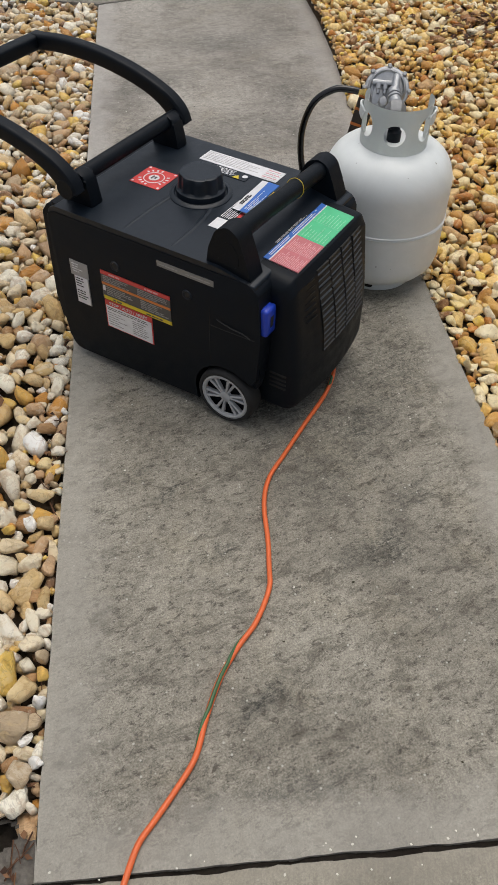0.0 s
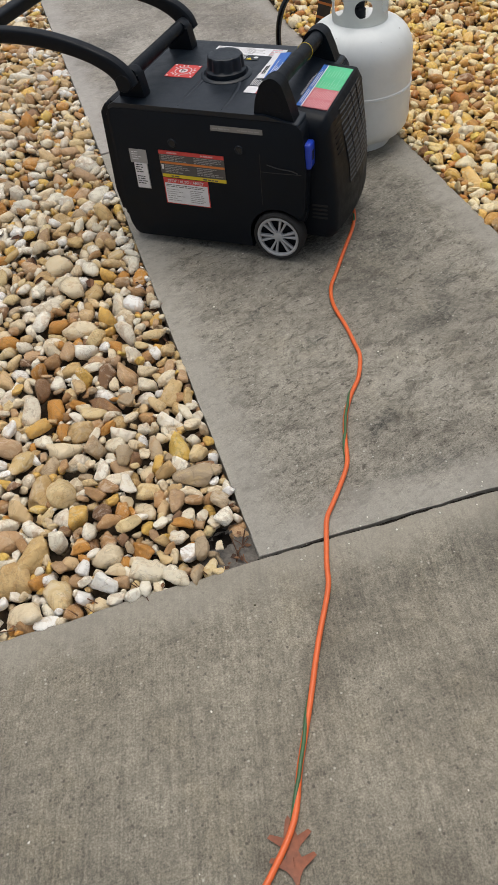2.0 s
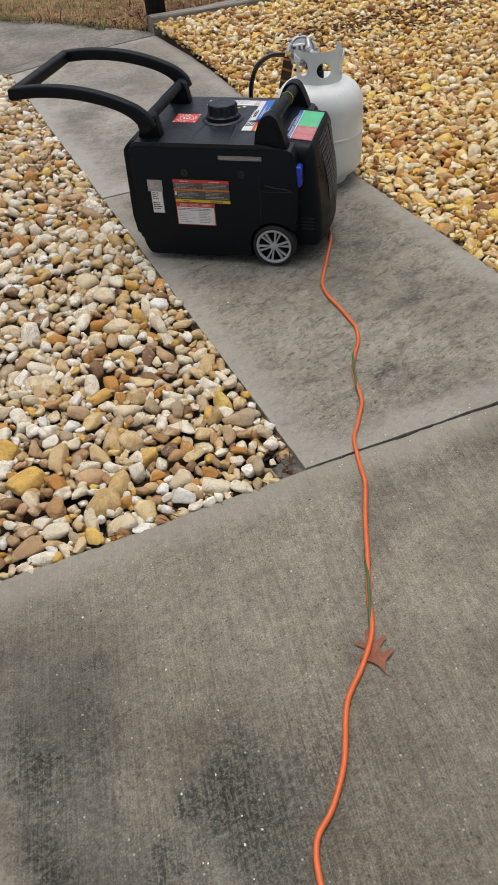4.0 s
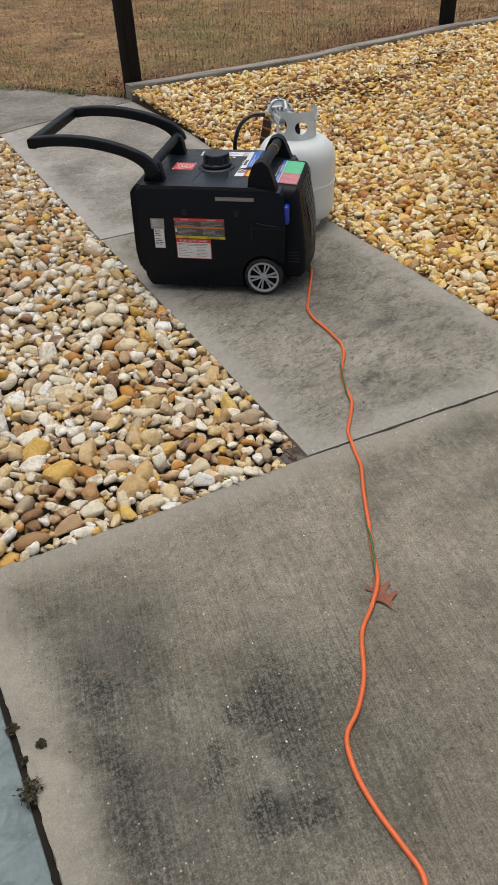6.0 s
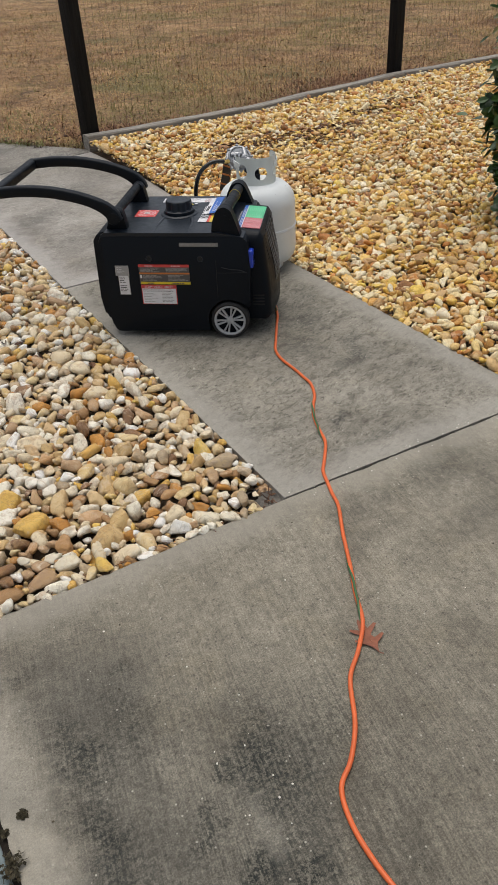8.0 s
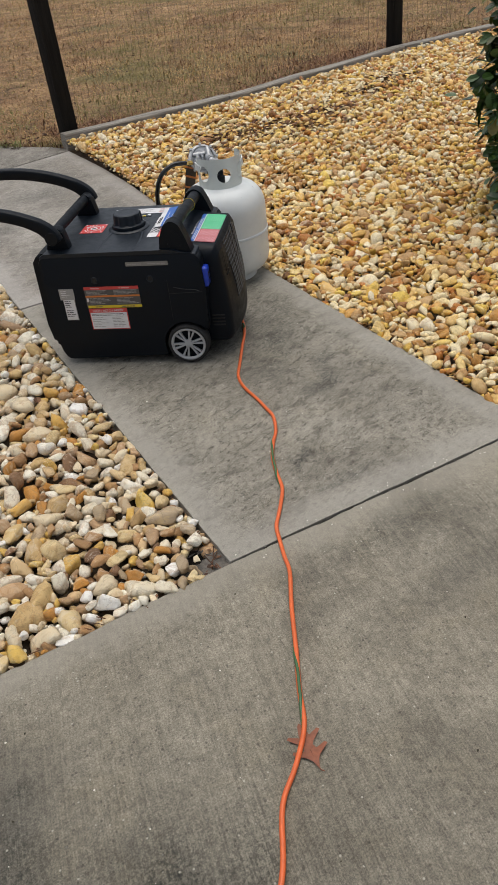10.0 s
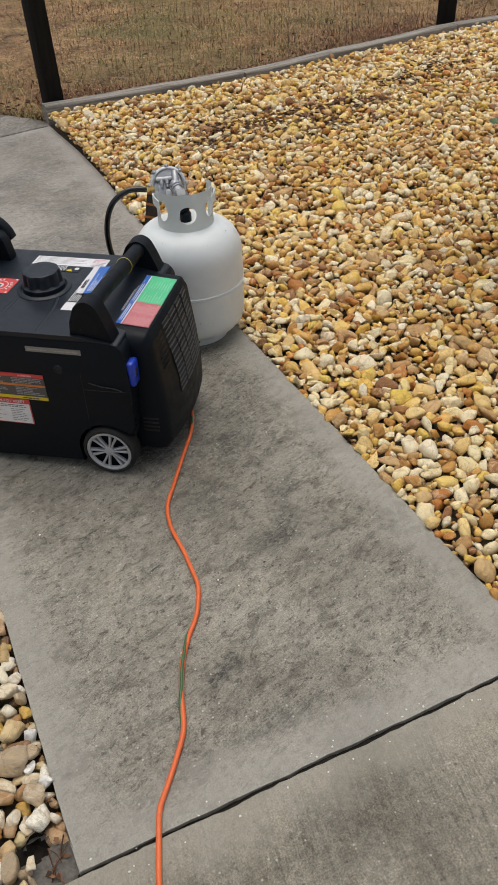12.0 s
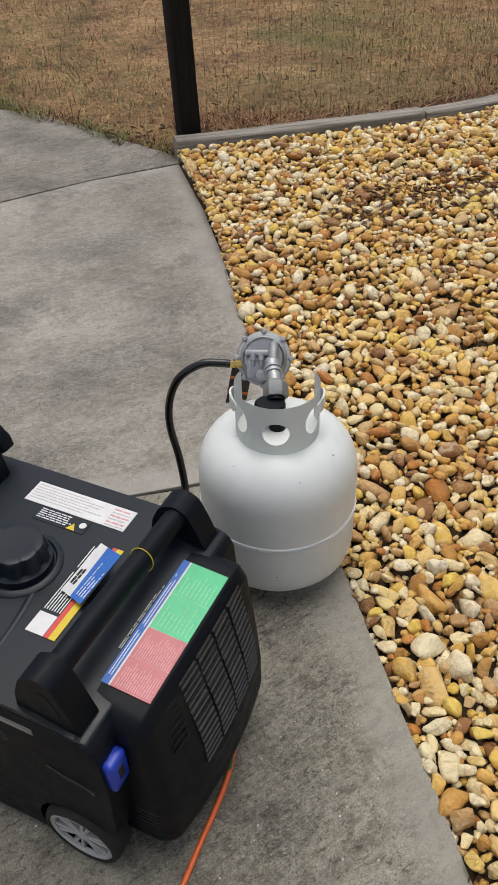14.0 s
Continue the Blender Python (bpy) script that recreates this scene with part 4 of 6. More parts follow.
# ---- evergreen bush ----
def bush(x, y):
    ob = thing("bush", pose(x, y, -0.03), "dense dark green evergreen bush with glossy oval leaves", "bush")
    rng = random.Random(21)
    bm = bmesh.new()
    tips = []
    for k in range(90):
        az, sp = rng.uniform(0, 2 * math.pi), 0.42 * rng.uniform(0.15, 1) ** 0.4
        h = rng.uniform(0.16, 1.45)
        sp *= 0.72 + 0.28 * math.sin(min(1, h / 0.9) * 2.2) - 0.10 * (h < 0.35)
        p0 = Vector((rng.gauss(0, 0.03), rng.gauss(0, 0.03), 0))
        p2 = Vector((math.cos(az) * sp, math.sin(az) * sp, h))
        p1 = p0.lerp(p2, 0.5) + Vector((rng.gauss(0, 0.04), rng.gauss(0, 0.04), -0.06 * (h < 0.5) + 0.02))
        line = glide([p0, p1, p2], 5)
        sweep(bm, line, [0.009 - 0.0065 * i / (len(line) - 1) for i in range(len(line))], 5)
        tips.append(line)
    part("branches", bm, TWIG, ob)
    co, fa = [], []
    rows = [(0.0, 0.0), (0.2, 0.75), (0.5, 1.0), (0.8, 0.72), (1.0, 0.0)]
    for line in tips:
        for _ in range(145):
            q = line[rng.randint(len(line) // 3, len(line) - 1)] + Vector((rng.gauss(0, 0.04), rng.gauss(0, 0.04), rng.gauss(0, 0.045)))
            if q.z < 0.07:
                q.z = 0.07 + rng.random() * 0.06
            ln = rng.uniform(0.019, 0.036)
            wd = ln * rng.uniform(0.60, 0.85)
            out = math.degrees(math.atan2(q.y, q.x)) + rng.gauss(0, 45)
            m = Matrix.Translation(q) @ pose(0, 0, 0, 0, 0, out) @ pose(0, 0, 0, rng.gauss(0, 30), rng.gauss(25, 32), 0)
            b = len(co)
            co += [m @ Vector((t * ln * 2, 0, -0.10 * ln * math.sin(t * 3.1))) for t, _ in rows]
            co += [m @ Vector((t * ln * 2, s * w * wd, 0.16 * wd + 0.002 - 0.25 * ln * t * t)) for s in (1, -1) for t, w in rows[1:-1]]
            for k in (5, 8):
                fa += [(b, b + 1, b + k), (b + 1, b + 2, b + k + 1, b + k), (b + 2, b + 3, b + k + 2, b + k + 1), (b + 3, b + 4, b + k + 2)]
    me = bpy.data.meshes.new("leaves")
    me.from_pydata(co, [], fa)
    me.materials.append(LEAF)
    leaves = new("leaves", me)
    leaves.parent = ob
    tagged(leaves, "glossy oval leaves", kind="stuff")


bush(2.225, 1.06)

# ---- inverter generator ----
gen = thing("portable_generator", pose(0.362, 1.096, 0, 0, 0, -37.5), "black plastic wheeled generator with warning stickers and raised pull handle", "generator")


def side_panel(side):
    arch = [(0.120 + 0.078 * math.cos(radians(a)), 0.0665 + 0.078 * math.sin(radians(a))) for a in range(210, 44, -15)]
    pts = rounded([(-0.282, 0.016), (-0.298, 0.05), (-0.309, 0.12), (-0.309, 0.349), (-0.295, 0.362), (0.170, 0.362), (0.190, 0.345), (0.197, 0.24), (0.191, 0.142), (0.182, 0.124)], [0.018, 0.018, 0.018, 0.018, 0.018, 0.018, 0.018, 0.03, 0.010, 0.003], 4)
    pts = pts + [p for p in arch[::-1] if p[1] > 0.026]
    bm = bmesh.new()
    y0, y1 = (-0.200, -0.148) if side < 0 else (0.148, 0.200)
    prism(bm, pts, y0, y1, "y", 0.007, 2)
    return part("side_panel", bm, BLACK, gen)


for s in (-1, 1):
    side_panel(s)
bm = bmesh.new()
prism(bm, rounded([(-0.28, 0.034), (-0.30, 0.10), (-0.295, 0.355), (0.18, 0.355), (0.185, 0.14), (0.05, 0.12), (0.03, 0.034)], 0.01), -0.149, 0.149, "y")
part("core", bm, BLACK_DEEP, gen)
# top shell with a soft edge
bm = bmesh.new()
prism(bm, rounded([(-0.305, 0.352), (-0.300, 0.366), (-0.285, 0.374), (0.10, 0.374), (0.150, 0.3635), (0.18, 0.3595), (0.182, 0.348)], 0.006, 3), -0.1985, 0.1985, "y", 0.009, 3)
part("top_shell", bm, BLACK_SKY_TINT, gen)
# soft ridges of the raised saddle below the fuel cap
for x0, x1 in ((-0.119, -0.112), (-0.008, -0.022)):
    bm = bmesh.new()
    sweep(bm, glide([(x0, -0.186, 0.3660), (x0, -0.12, 0.3668), (x0 * 0.6 + x1 * 0.4, -0.07, 0.3672), (x1, -0.03, 0.3672)], 5), 0.0085, 20)
    part("crease", bm, BLACK_SKY_TINT, gen)
# rear cover
bm = bmesh.new()
prism(bm, rounded([(-0.27, 0.040), (-0.322, 0.075), (-0.332, 0.14), (-0.329, 0.345), (-0.308, 0.373), (-0.27, 0.373)], 0.02, 4), -0.188, 0.188, "y", 0.014, 3)
part("rear_cover", bm, BLACK, gen)
for k in range(9):
    bm = bmesh.new()
    box(bm, (-0.341, -0.12, 0.15 + k * 0.018), (-0.316, 0.12, 0.157 + k * 0.018), 0.002)
    part("rear_louvre", bm, BLACK_DEEP, gen)
# front hood
FRONT = [(0.150, 0.050), (0.243, 0.050), (0.253, 0.066), (0.253, 0.14), (0.2475, 0.21), (0.236, 0.335), (0.224, 0.357), (0.150, 0.364)]


def bow(y, z):
    """How far the hood's face swells forward, most at mid-width below the vent."""
    t = min(1, max(0, (0.352 - z) / 0.15))
    return (0.003 + 0.016 * t * t * (3 - 2 * t)) * max(0, 1 - (y / 0.176) ** 2)


bm = bmesh.new()
shape = rounded(FRONT, [0, 0.012, 0.012, 0.03, 0.03, 0.010, 0.008, 0], 4)
cuts = [-0.174, -0.1725, -0.169, -0.163, -0.155, -0.146, -0.137] + [-0.125 + 0.25 * k / 11 for k in range(12)] + [0.137, 0.146, 0.155, 0.163, 0.169, 0.1725, 0.174]
rows = []


def fall(y, start, end, drop):
    """The quarter-round by which an edge falls away between two widths."""
    e = min(1, max(0, abs(y) - start) / (end - start))
    return drop * (1 - math.sqrt(max(0, 1 - e * e)))


for y in cuts:
    ring = []
    for x, z in shape:
        px = x + (bow(y, z) if x > 0.215 else 0) - (fall(y, 0.150, 0.174, 0.022) if x > 0.2 else 0)
        pz = z - (fall(y, 0.136, 0.174, 0.034) if z > 0.32 else 0) + (fall(y, 0.160, 0.174, 0.010) if z < 0.08 else 0)
        ring.append(bm.verts.new((px, y * (0.908 if y < 0 else 0.965), pz)))
    rows.append(ring)
for a, b in zip(rows, rows[1:]):
    for k in range(len(shape)):
        j = (k + 1) % len(shape)
        bm.faces.new((a[k], a[j], b[j], b[k]))
bm.faces.new(rows[0])
bm.faces.new(rows[-1][::-1])
hood = part("front_hood", bm, BLACK, gen)
for k in range(4):
    bm = bmesh.new()
    box(bm, (0.198, -0.1595, 0.106 + k * 0.011), (0.236, -0.153, 0.111 + k * 0.011), 0.001)
    part("side_slot", bm, BLACK_DEEP, hood)
# step between hood and side panel
for s in (-1, 1):
    bm = bmesh.new()
    prism(bm, rounded([(0.165, 0.115), (0.188, 0.105), (0.194, 0.135), (0.190, 0.318), (0.180, 0.340), (0.165, 0.346)], 0.01, 3), s * 0.180 - 0.010, s * 0.180 + 0.010, "y", 0.006, 2)
    part("corner_post", bm, BLACK, gen)
# louvred vent in the swelling face of the hood
vent = new("vent_grille")
vent.parent = gen


def on_face(y, z, out=0.0):
    """A place on the hood's face: local x outward, y along, z up."""
    turn = math.degrees(math.atan(2 * 0.015 * y / 0.176 ** 2))
    x = 0.236 + 0.0115 * (0.335 - z) / 0.125 if z > 0.21 else 0.2475 + 0.0055 * (0.21 - z) / 0.07
    return pose(x + bow(y, z), y, z, 0, 0, turn) @ pose(out, 0, 0, 0, -8.0 if z > 0.2 else -4.0, 0)


bm = bmesh.new()
prism(bm, [(-0.0040, 0.0030), (0.0022, -0.0048), (0.0034, -0.0036), (0.0030, -0.0020), (-0.0040, 0.0052)], -0.0214, 0.0214, "y")
first = part("slat", bm, SLAT_SKY_GREY, vent)
for col in range(4):
    yc = -0.043 + col * 0.0485
    bm = bmesh.new()
    for k in range(9):
        box(bm, (-0.006, -0.0215, -0.0112), (0.0006, 0.0215, 0.0112), 0, on_face(yc, 0.1700 + 0.0200 * k))
    part("vent_backing", bm, BLACK_DEEP, vent)
    for row in range(14):
        ob = first if (col, row) == (0, 0) else new("slat", first.data)
        ob.parent = vent
        ob.matrix_basis = on_face(yc, 0.1665 + row * 0.0129, -0.0012)
# blind slots beside the open louvres
bm = bmesh.new()
box(bm, (-0.0010, -0.0180, -0.0022), (0.0012, 0.0180, 0.0022), 0.0008)
first = part("blind_slat", bm, BLACK, vent)
for row in range(7):
    ob = first if row == 0 else new("blind_slat", first.data)
    ob.parent = vent
    ob.matrix_basis = on_face(-0.098, 0.2560 + row * 0.0129, -0.0008)



# wheels
def wheel(side):
    y0 = side * 0.184
    m = pose(0.120, y0, 0.0665, 90, 0, 0) if side < 0 else pose(0.120, y0, 0.0665, -90, 0, 0)
    wide = Matrix.Diagonal((1.10, 1.10, 1.0, 1.0))
    w = new("wheel")
    w.parent, w.matrix_basis = gen, m
    bm = bmesh.new()
    out = [(0.050, -0.022), (0.058, -0.0225), (0.0640, -0.019), (0.0660, -0.012), (0.0664, 0.0), (0.0660, 0.012), (0.0645, 0.019), (0.0610, 0.0232), (0.0565, 0.0235), (0.0545, 0.020), (0.052, 0.010), (0.050, -0.022)]
    lathe(bm, out, 56)
    part("tyre", bm, RUBBER, w)
    bm = bmesh.new()
    lathe(bm, [(0.0, 0.006), (0.046, 0.006), (0.046, 0.014), (0.0475, 0.0195), (0.0505, 0.0205), (0.0505, 0.012), (0.0482, 0.0)], 56, wide)
    part("rim", bm, BLACK, w)
    bm = bmesh.new()
    lathe(bm, [(0.0425, 0.015), (0.043, 0.0205), (0.0465, 0.0225), (0.0497, 0.0215), (0.0497, 0.015)], 56, wide)
    part("trim_ring", bm, RIM, w, "silver wheel trim")
    bm = bmesh.new()
    lathe(bm, [(0.0, 0.0215), (0.006, 0.0212), (0.0112, 0.0192), (0.0125, 0.012)], 32, wide)
    part("hub", bm, RIM, w)
    spoke = bmesh.new()
    prism(spoke, [(0.0065, -0.0018), (0.044, -0.0034), (0.044, 0.0030), (0.0065, 0.0018)], 0.010, 0.0192, "z", 0.0012, 1)
    one = part("spoke", spoke, RIM, w)
    for k in range(6):
        for t in (-1, 1):
            ob = one if (k, t) == (0, -1) else new("spoke", one.data)
            ob.parent, ob.matrix_basis = w, pose(0, 0, 0, 0, 0, k * 60 + 12 + t * 9.5) @ wide


wheel(-1)
wheel(1)
for y in (-0.12, 0.12):
    bm = bmesh.new()
    lathe(bm, [(0.0, 0.0), (0.018, 0.0), (0.021, 0.01), (0.019, 0.045), (0, 0.045)], 20, pose(-0.22, y, 0))
    part("rubber_foot", bm, RUBBER, gen)

# fuel cap
cap = new("fuel_cap")
cap.parent, cap.matrix_basis = gen, pose(-0.070, 0.004, 0.3715)
bm = bmesh.new()
lathe(bm, [(0.066, -0.003), (0.065, 0.004), (0.061, 0.007), (0.056, 0.008), (0.053, 0.004), (0.0, 0.004)], 56, Matrix.Diagonal((0.98, 1.0, 1.0, 1)))
part("collar_ring", bm, BLACK_SKY_TINT, cap)
bm = bmesh.new()
n = 80
rings = []
for z, r, notch in ((0.004, 0.0500, 0), (0.010, 0.0505, 0), (0.0165, 0.0500, 0), (0.0185, 0.0470, 0.0010), (0.021, 0.0460, 0.0034), (0.040, 0.0452, 0.0036), (0.0465, 0.0440, 0.0032), (0.0496, 0.0420, 0.0012), (0.0506, 0.0395, 0), (0.0500, 0.030, 0), (0.0498, 0.0, 0)):
    if r == 0:
        rings.append([bm.verts.new((0, 0, z))])
        continue
    dent = [r - notch * (0.5 + 0.5 * math.cos(2 * math.pi * k * 9 / n)) ** 2 for k in range(n)]
    rings.append([bm.verts.new((dent[k] * math.cos(2 * math.pi * k / n), dent[k] * math.sin(2 * math.pi * k / n), z)) for k in range(n)])
for a, b in zip(rings, rings[1:]):
    for k in range(n):
        bm.faces.new((a[k], a[(k + 1) % n], b[(k + 1) % n], b[k]) if len(b) > 1 else (a[k], a[(k + 1) % n], b[0]))
part("knob", bm, BLACK_SKY_TINT, cap)


# carrying handle at the front
def bracket(side):
    k = 1.0 if side < 0 else 0.80
    pts = [(x, 0.362 + (z - 0.362) * k if z > 0.362 else z) for x, z in [(0.072, 0.368), (0.077, 0.405), (0.092, 0.444), (0.117, 0.457), (0.139, 0.445), (0.155, 0.402), (0.171, 0.352), (0.16, 0.345), (0.10, 0.350)]]
    pts = rounded(pts, [0.010, 0.030, 0.030, 0.020, 0.030, 0.040, 0.010, 0.010, 0.010], 7)
    bm = bmesh.new()
    prism(bm, pts, side * 0.170 - 0.021, side * 0.170 + 0.021, "y", 0.010, 4)
    br = part("bracket", bm, BLACK, gen)
    bm = bmesh.new()
    prism(bm, rounded([(0.098, 0.380), (0.102, 0.412), (0.120, 0.436), (0.138, 0.412), (0.146, 0.380)], 0.012, 4), side * 0.1905 - 0.0012, side * 0.1905 + 0.0012, "y", 0.001, 1)
    part("inset", bm, BLACK, br)


bracket(-1)
bracket(1)
bm = bmesh.new()
sweep(bm, [(0.119, -0.155, 0.430), (0.119, -0.08, 0.428), (0.119, 0.08, 0.418), (0.119, 0.155, 0.414)], 0.0175, 20)
grip = part("carry_grip", bm, BLACK, gen)
bm = bmesh.new()
ring = [(0.119 + 0.0192 * math.cos(t), 0.052 + 0.004 * math.sin(t), 0.420 + 0.0192 * math.sin(t)) for t in [2 * math.pi * k / 24 for k in range(25)]]
sweep(bm, ring, 0.0007, 6, False)
part("tie", bm, PRINT_YELLOW, grip, "thin yellow rubber band")

# folding pull handle at the rear
ARM = [(-0.243, 0.408), (-0.252, 0.432), (-0.280, 0.456), (-0.330, 0.478), (-0.395, 0.495), (-0.470, 0.506), (-0.560, 0.508), (-0.645, 0.500)]
handle = new("pull_handle")
handle.parent = gen
for s in (-1, 1):
    line = glide([(x, s * 0.183, z) for x, z in ARM], 5)
    sec = rounded([(-0.0155, -0.017), (0.0155, -0.017), (0.0155, 0.017), (-0.0155, 0.017)], 0.008, 3)
    bm = bmesh.new()
    sweep(bm, line, [1.0 + 0.42 * max(0, 1 - i / 14) for i in range(len(line))], section=sec)
    part("arm", bm, BLACK, handle)
    bm = bmesh.new()
    lathe(bm, [(0.0, -0.0165), (0.019, -0.0165), (0.021, -0.014), (0.021, 0.014), (0.019, 0.0165), (0, 0.0165)], 32, pose(-0.247, s * 0.183, 0.420, 90, 0, 0))
    part("hinge", bm, BLACK, handle)
    bm = bmesh.new()
    prism(bm, rounded([(-0.288, 0.360), (-0.272, 0.420), (-0.250, 0.446), (-0.226, 0.432), (-0.212, 0.360)], 0.014, 4), s * 0.147 - 0.016, s * 0.147 + 0.016, "y", 0.006, 2)
    part("hinge_bracket", bm, BLACK, gen)
bm = bmesh.new()
sweep(bm, [(-0.249, -0.17, 0.426), (-0.249, 0.17, 0.426)], 0.0155, 20)
part("cross_rod", bm, BLACK, handle)
bm = bmesh.new()
sec = rounded([(-0.0165, -0.016), (0.0165, -0.016), (0.0165, 0.016), (-0.0165, 0.016)], 0.008, 3)
sweep(bm, [(-0.640, -0.1985, 0.5), (-0.642, 0.1985, 0.5)], 0, section=sec)
part("grip_bar", bm, BLACK, handle)

# blue cover on the corner
bm = bmesh.new()
box(bm, (0.184, -0.194, 0.251), (0.207, -0.158, 0.312), 0.006, None, 3)
blue = part("blue_cover", bm, BLUE, gen, "bright blue plastic cover")
bm = bmesh.new()
box(bm, (0.205, -0.182, 0.270), (0.2078, -0.170, 0.294), 0.002)
part("slot", bm, BLACK_DEEP, blue)
bm = bmesh.new()
sweep(bm, glide([(0.10, -0.2015, 0.258), (0.13, -0.203, 0.252), (0.16, -0.204, 0.250), (0.178, -0.206, 0.246)], 5), 0.0012, 6)
part("lanyard", bm, PRINT_BLACK, gen)
# moulded lines and screw recesses on the visible side
bm = bmesh.new()
sweep(bm, [(0.083, -0.1998, 0.150), (0.083, -0.1998, 0.282)], 0.0010, 6)
part("moulded_line", bm, BLACK_DEEP, gen)
bm = bmesh.new()
sweep(bm, glide([(0.083, -0.1995, 0.238), (0.12, -0.1995, 0.238), (0.185, -0.1995, 0.240)], 5), 0.0012, 6)
part("moulded_line", bm, BLACK_DEEP, gen)
# lighter ring and black disc paint a lit rim round a dark hole
for x in (-0.142, 0.032):
    bm = bmesh.new()
    lathe(bm, [(0.0066, 0.0), (0.0078, 0.0020), (0.0098, 0.0022), (0.0118, -0.001)], 24, pose(x, -0.2000, 0.287, 90, 0, 0))
    rim = part("screw_recess", bm, BLACK_SKY_TINT, gen)
    bm = bmesh.new()
    lathe(bm, [(0.0, 0.0008), (0.0068, 0.0008), (0.0068, -0.004)], 20, pose(x, -0.2003, 0.287, 90, 0, 0))
    part("recess_shade", bm, BLACK_DEEP, rim)


# stickers
def sticker(name, lo, hi, material, parent, label="", lift=0.0):
    """A thin printed sheet on the visible side: lo, hi are (along, up)."""
    bm = bmesh.new()
    box(bm, (lo[0], -0.2012 - lift, lo[1]), (hi[0], -0.199, hi[1]))
    return part(name, bm, material, parent, label)


def top_sticker(name, lo, hi, material, parent, label="", z=0.374, lift=0.0, m=None):
    bm = bmesh.new()
    box(bm, (lo[0], lo[1], z - 0.002), (hi[0], hi[1], z + 0.0010 + lift))
    return part(name, bm, material, parent, label, m=m)


def bars(name, rows, material, parent, put, seed, thick, share=(0.55, 1.0), word=0.012):
    """Unreadable print: rows of short bars. rows: (start, end, height); put: places (along, across) as a face's box."""
    rng = random.Random(seed)
    bm = bmesh.new()
    for a, b, h in rows:
        p, stop = a, a + (b - a) * rng.uniform(*share)
        while p < stop - 0.002:
            q = min(stop, p + word * rng.uniform(0.4, 1.4))
            put(bm, p, q, h - thick / 2, h + thick / 2)
            p = q + word * 0.18
    return tagged(part(name, bm, material, parent), kind="stuff")


def side_bar(lift):
    return lambda bm, a, b, h0, h1: box(bm, (a, -0.2012 - lift, h0), (b, -0.200, h1))


rating = sticker("rating_sticker", (-0.264, 0.226), (-0.217, 0.262), PRINT_GREY, gen, "silver grey rating sticker")
code = sticker("code_sticker", (-0.256, 0.158), (-0.219, 0.228), PRINT_GREY, gen, "pale grey data sticker", 0.0006)
sticker("code_block", (-0.2545, 0.160), (-0.2205, 0.2265), PRINT_WHITE, code, "", 0.0012)
bars("print", [(-0.252, -0.223, 0.222 - 0.0062 * k) for k in range(9) if k != 4], PRINT_BLACK, code, side_bar(0.0018), 3, 0.0022)
bars("print", [(-0.258, -0.224, 0.255 - 0.006 * k) for k in range(4)], PRINT_WHITE, rating, side_bar(0.0008), 4, 0.0014, (0.4, 0.8))
warn = sticker("warning_sticker", (-0.182, 0.197), (-0.009, 0.267), PRINT_DARK, gen, "red, orange and yellow striped warning sticker")
sticker("red_band", (-0.182, 0.2575), (-0.009, 0.267), PRINT_RED, warn, "", 0.0008)
sticker("orange_band", (-0.181, 0.233), (-0.009, 0.2385), PRINT_ORANGE, warn, "", 0.0008)
sticker("yellow_band", (-0.179, 0.197), (-0.008, 0.2055), PRINT_YELLOW, warn, "", 0.0008)
sticker("white_mark", (-0.179, 0.218), (-0.173, 0.230), PRINT_WHITE, warn, "", 0.0008)
bars("print", [(-0.176 + d, -0.100 + d, 0.2545 - 0.0043 * k) for k in range(4) for d in (0, 0.087)] + [(-0.170 + d, -0.102 + d, 0.229 - 0.0044 * k) for k in range(5) for d in (0, 0.087)], PRINT_GREY, warn, side_bar(0.0012), 5, 0.0017)
bars("print", [(-0.160, -0.130, 0.262), (-0.070, -0.035, 0.262)], PRINT_LIGHT_RED, warn, side_bar(0.0014), 6, 0.0035, (1, 1))
bars("print", [(-0.155, -0.130, 0.201), (-0.070, -0.030, 0.201)], PRINT_DARK, warn, side_bar(0.0014), 7, 0.003, (1, 1))
stop = sticker("stop_sticker", (-0.180, 0.124), (-0.058, 0.1945), PRINT_RED, gen, "white stop sticker with a red title and border")
sticker("white_field", (-0.1775, 0.1262), (-0.0605, 0.181), PRINT_WHITE, stop, "", 0.0008)
bars("print", [(-0.174, -0.064, 0.1765), (-0.174, -0.064, 0.172)], PRINT_DARK, stop, side_bar(0.0012), 8, 0.0016, (0.9, 1))
bars("print", [(-0.110, -0.064, 0.165 - 0.0052 * k) for k in range(7)], PRINT_GREY, stop, side_bar(0.0012), 9, 0.0019, (0.7, 1))
bars("print", [(-0.174, -0.120, 0.164 - 0.006 * k) for k in range(6)], PRINT_GREY, stop, side_bar(0.0012), 10, 0.0016, (0.3, 0.9))


def lettering(text, size, m, material, parent, name="title"):
    cu = bpy.data.curves.new(name, "FONT")
    cu.body, cu.size, cu.extrude = text, size, 0.0003
    cu.align_x, cu.align_y = "CENTER", "CENTER"
    tmp = bpy.data.objects.new(name, cu)
    me = bpy.data.meshes.new_from_object(tmp)
    bpy.data.objects.remove(tmp)
    me.materials.append(material)
    ob = new(name, me)
    ob.parent, ob.matrix_basis = parent, m
    return ob


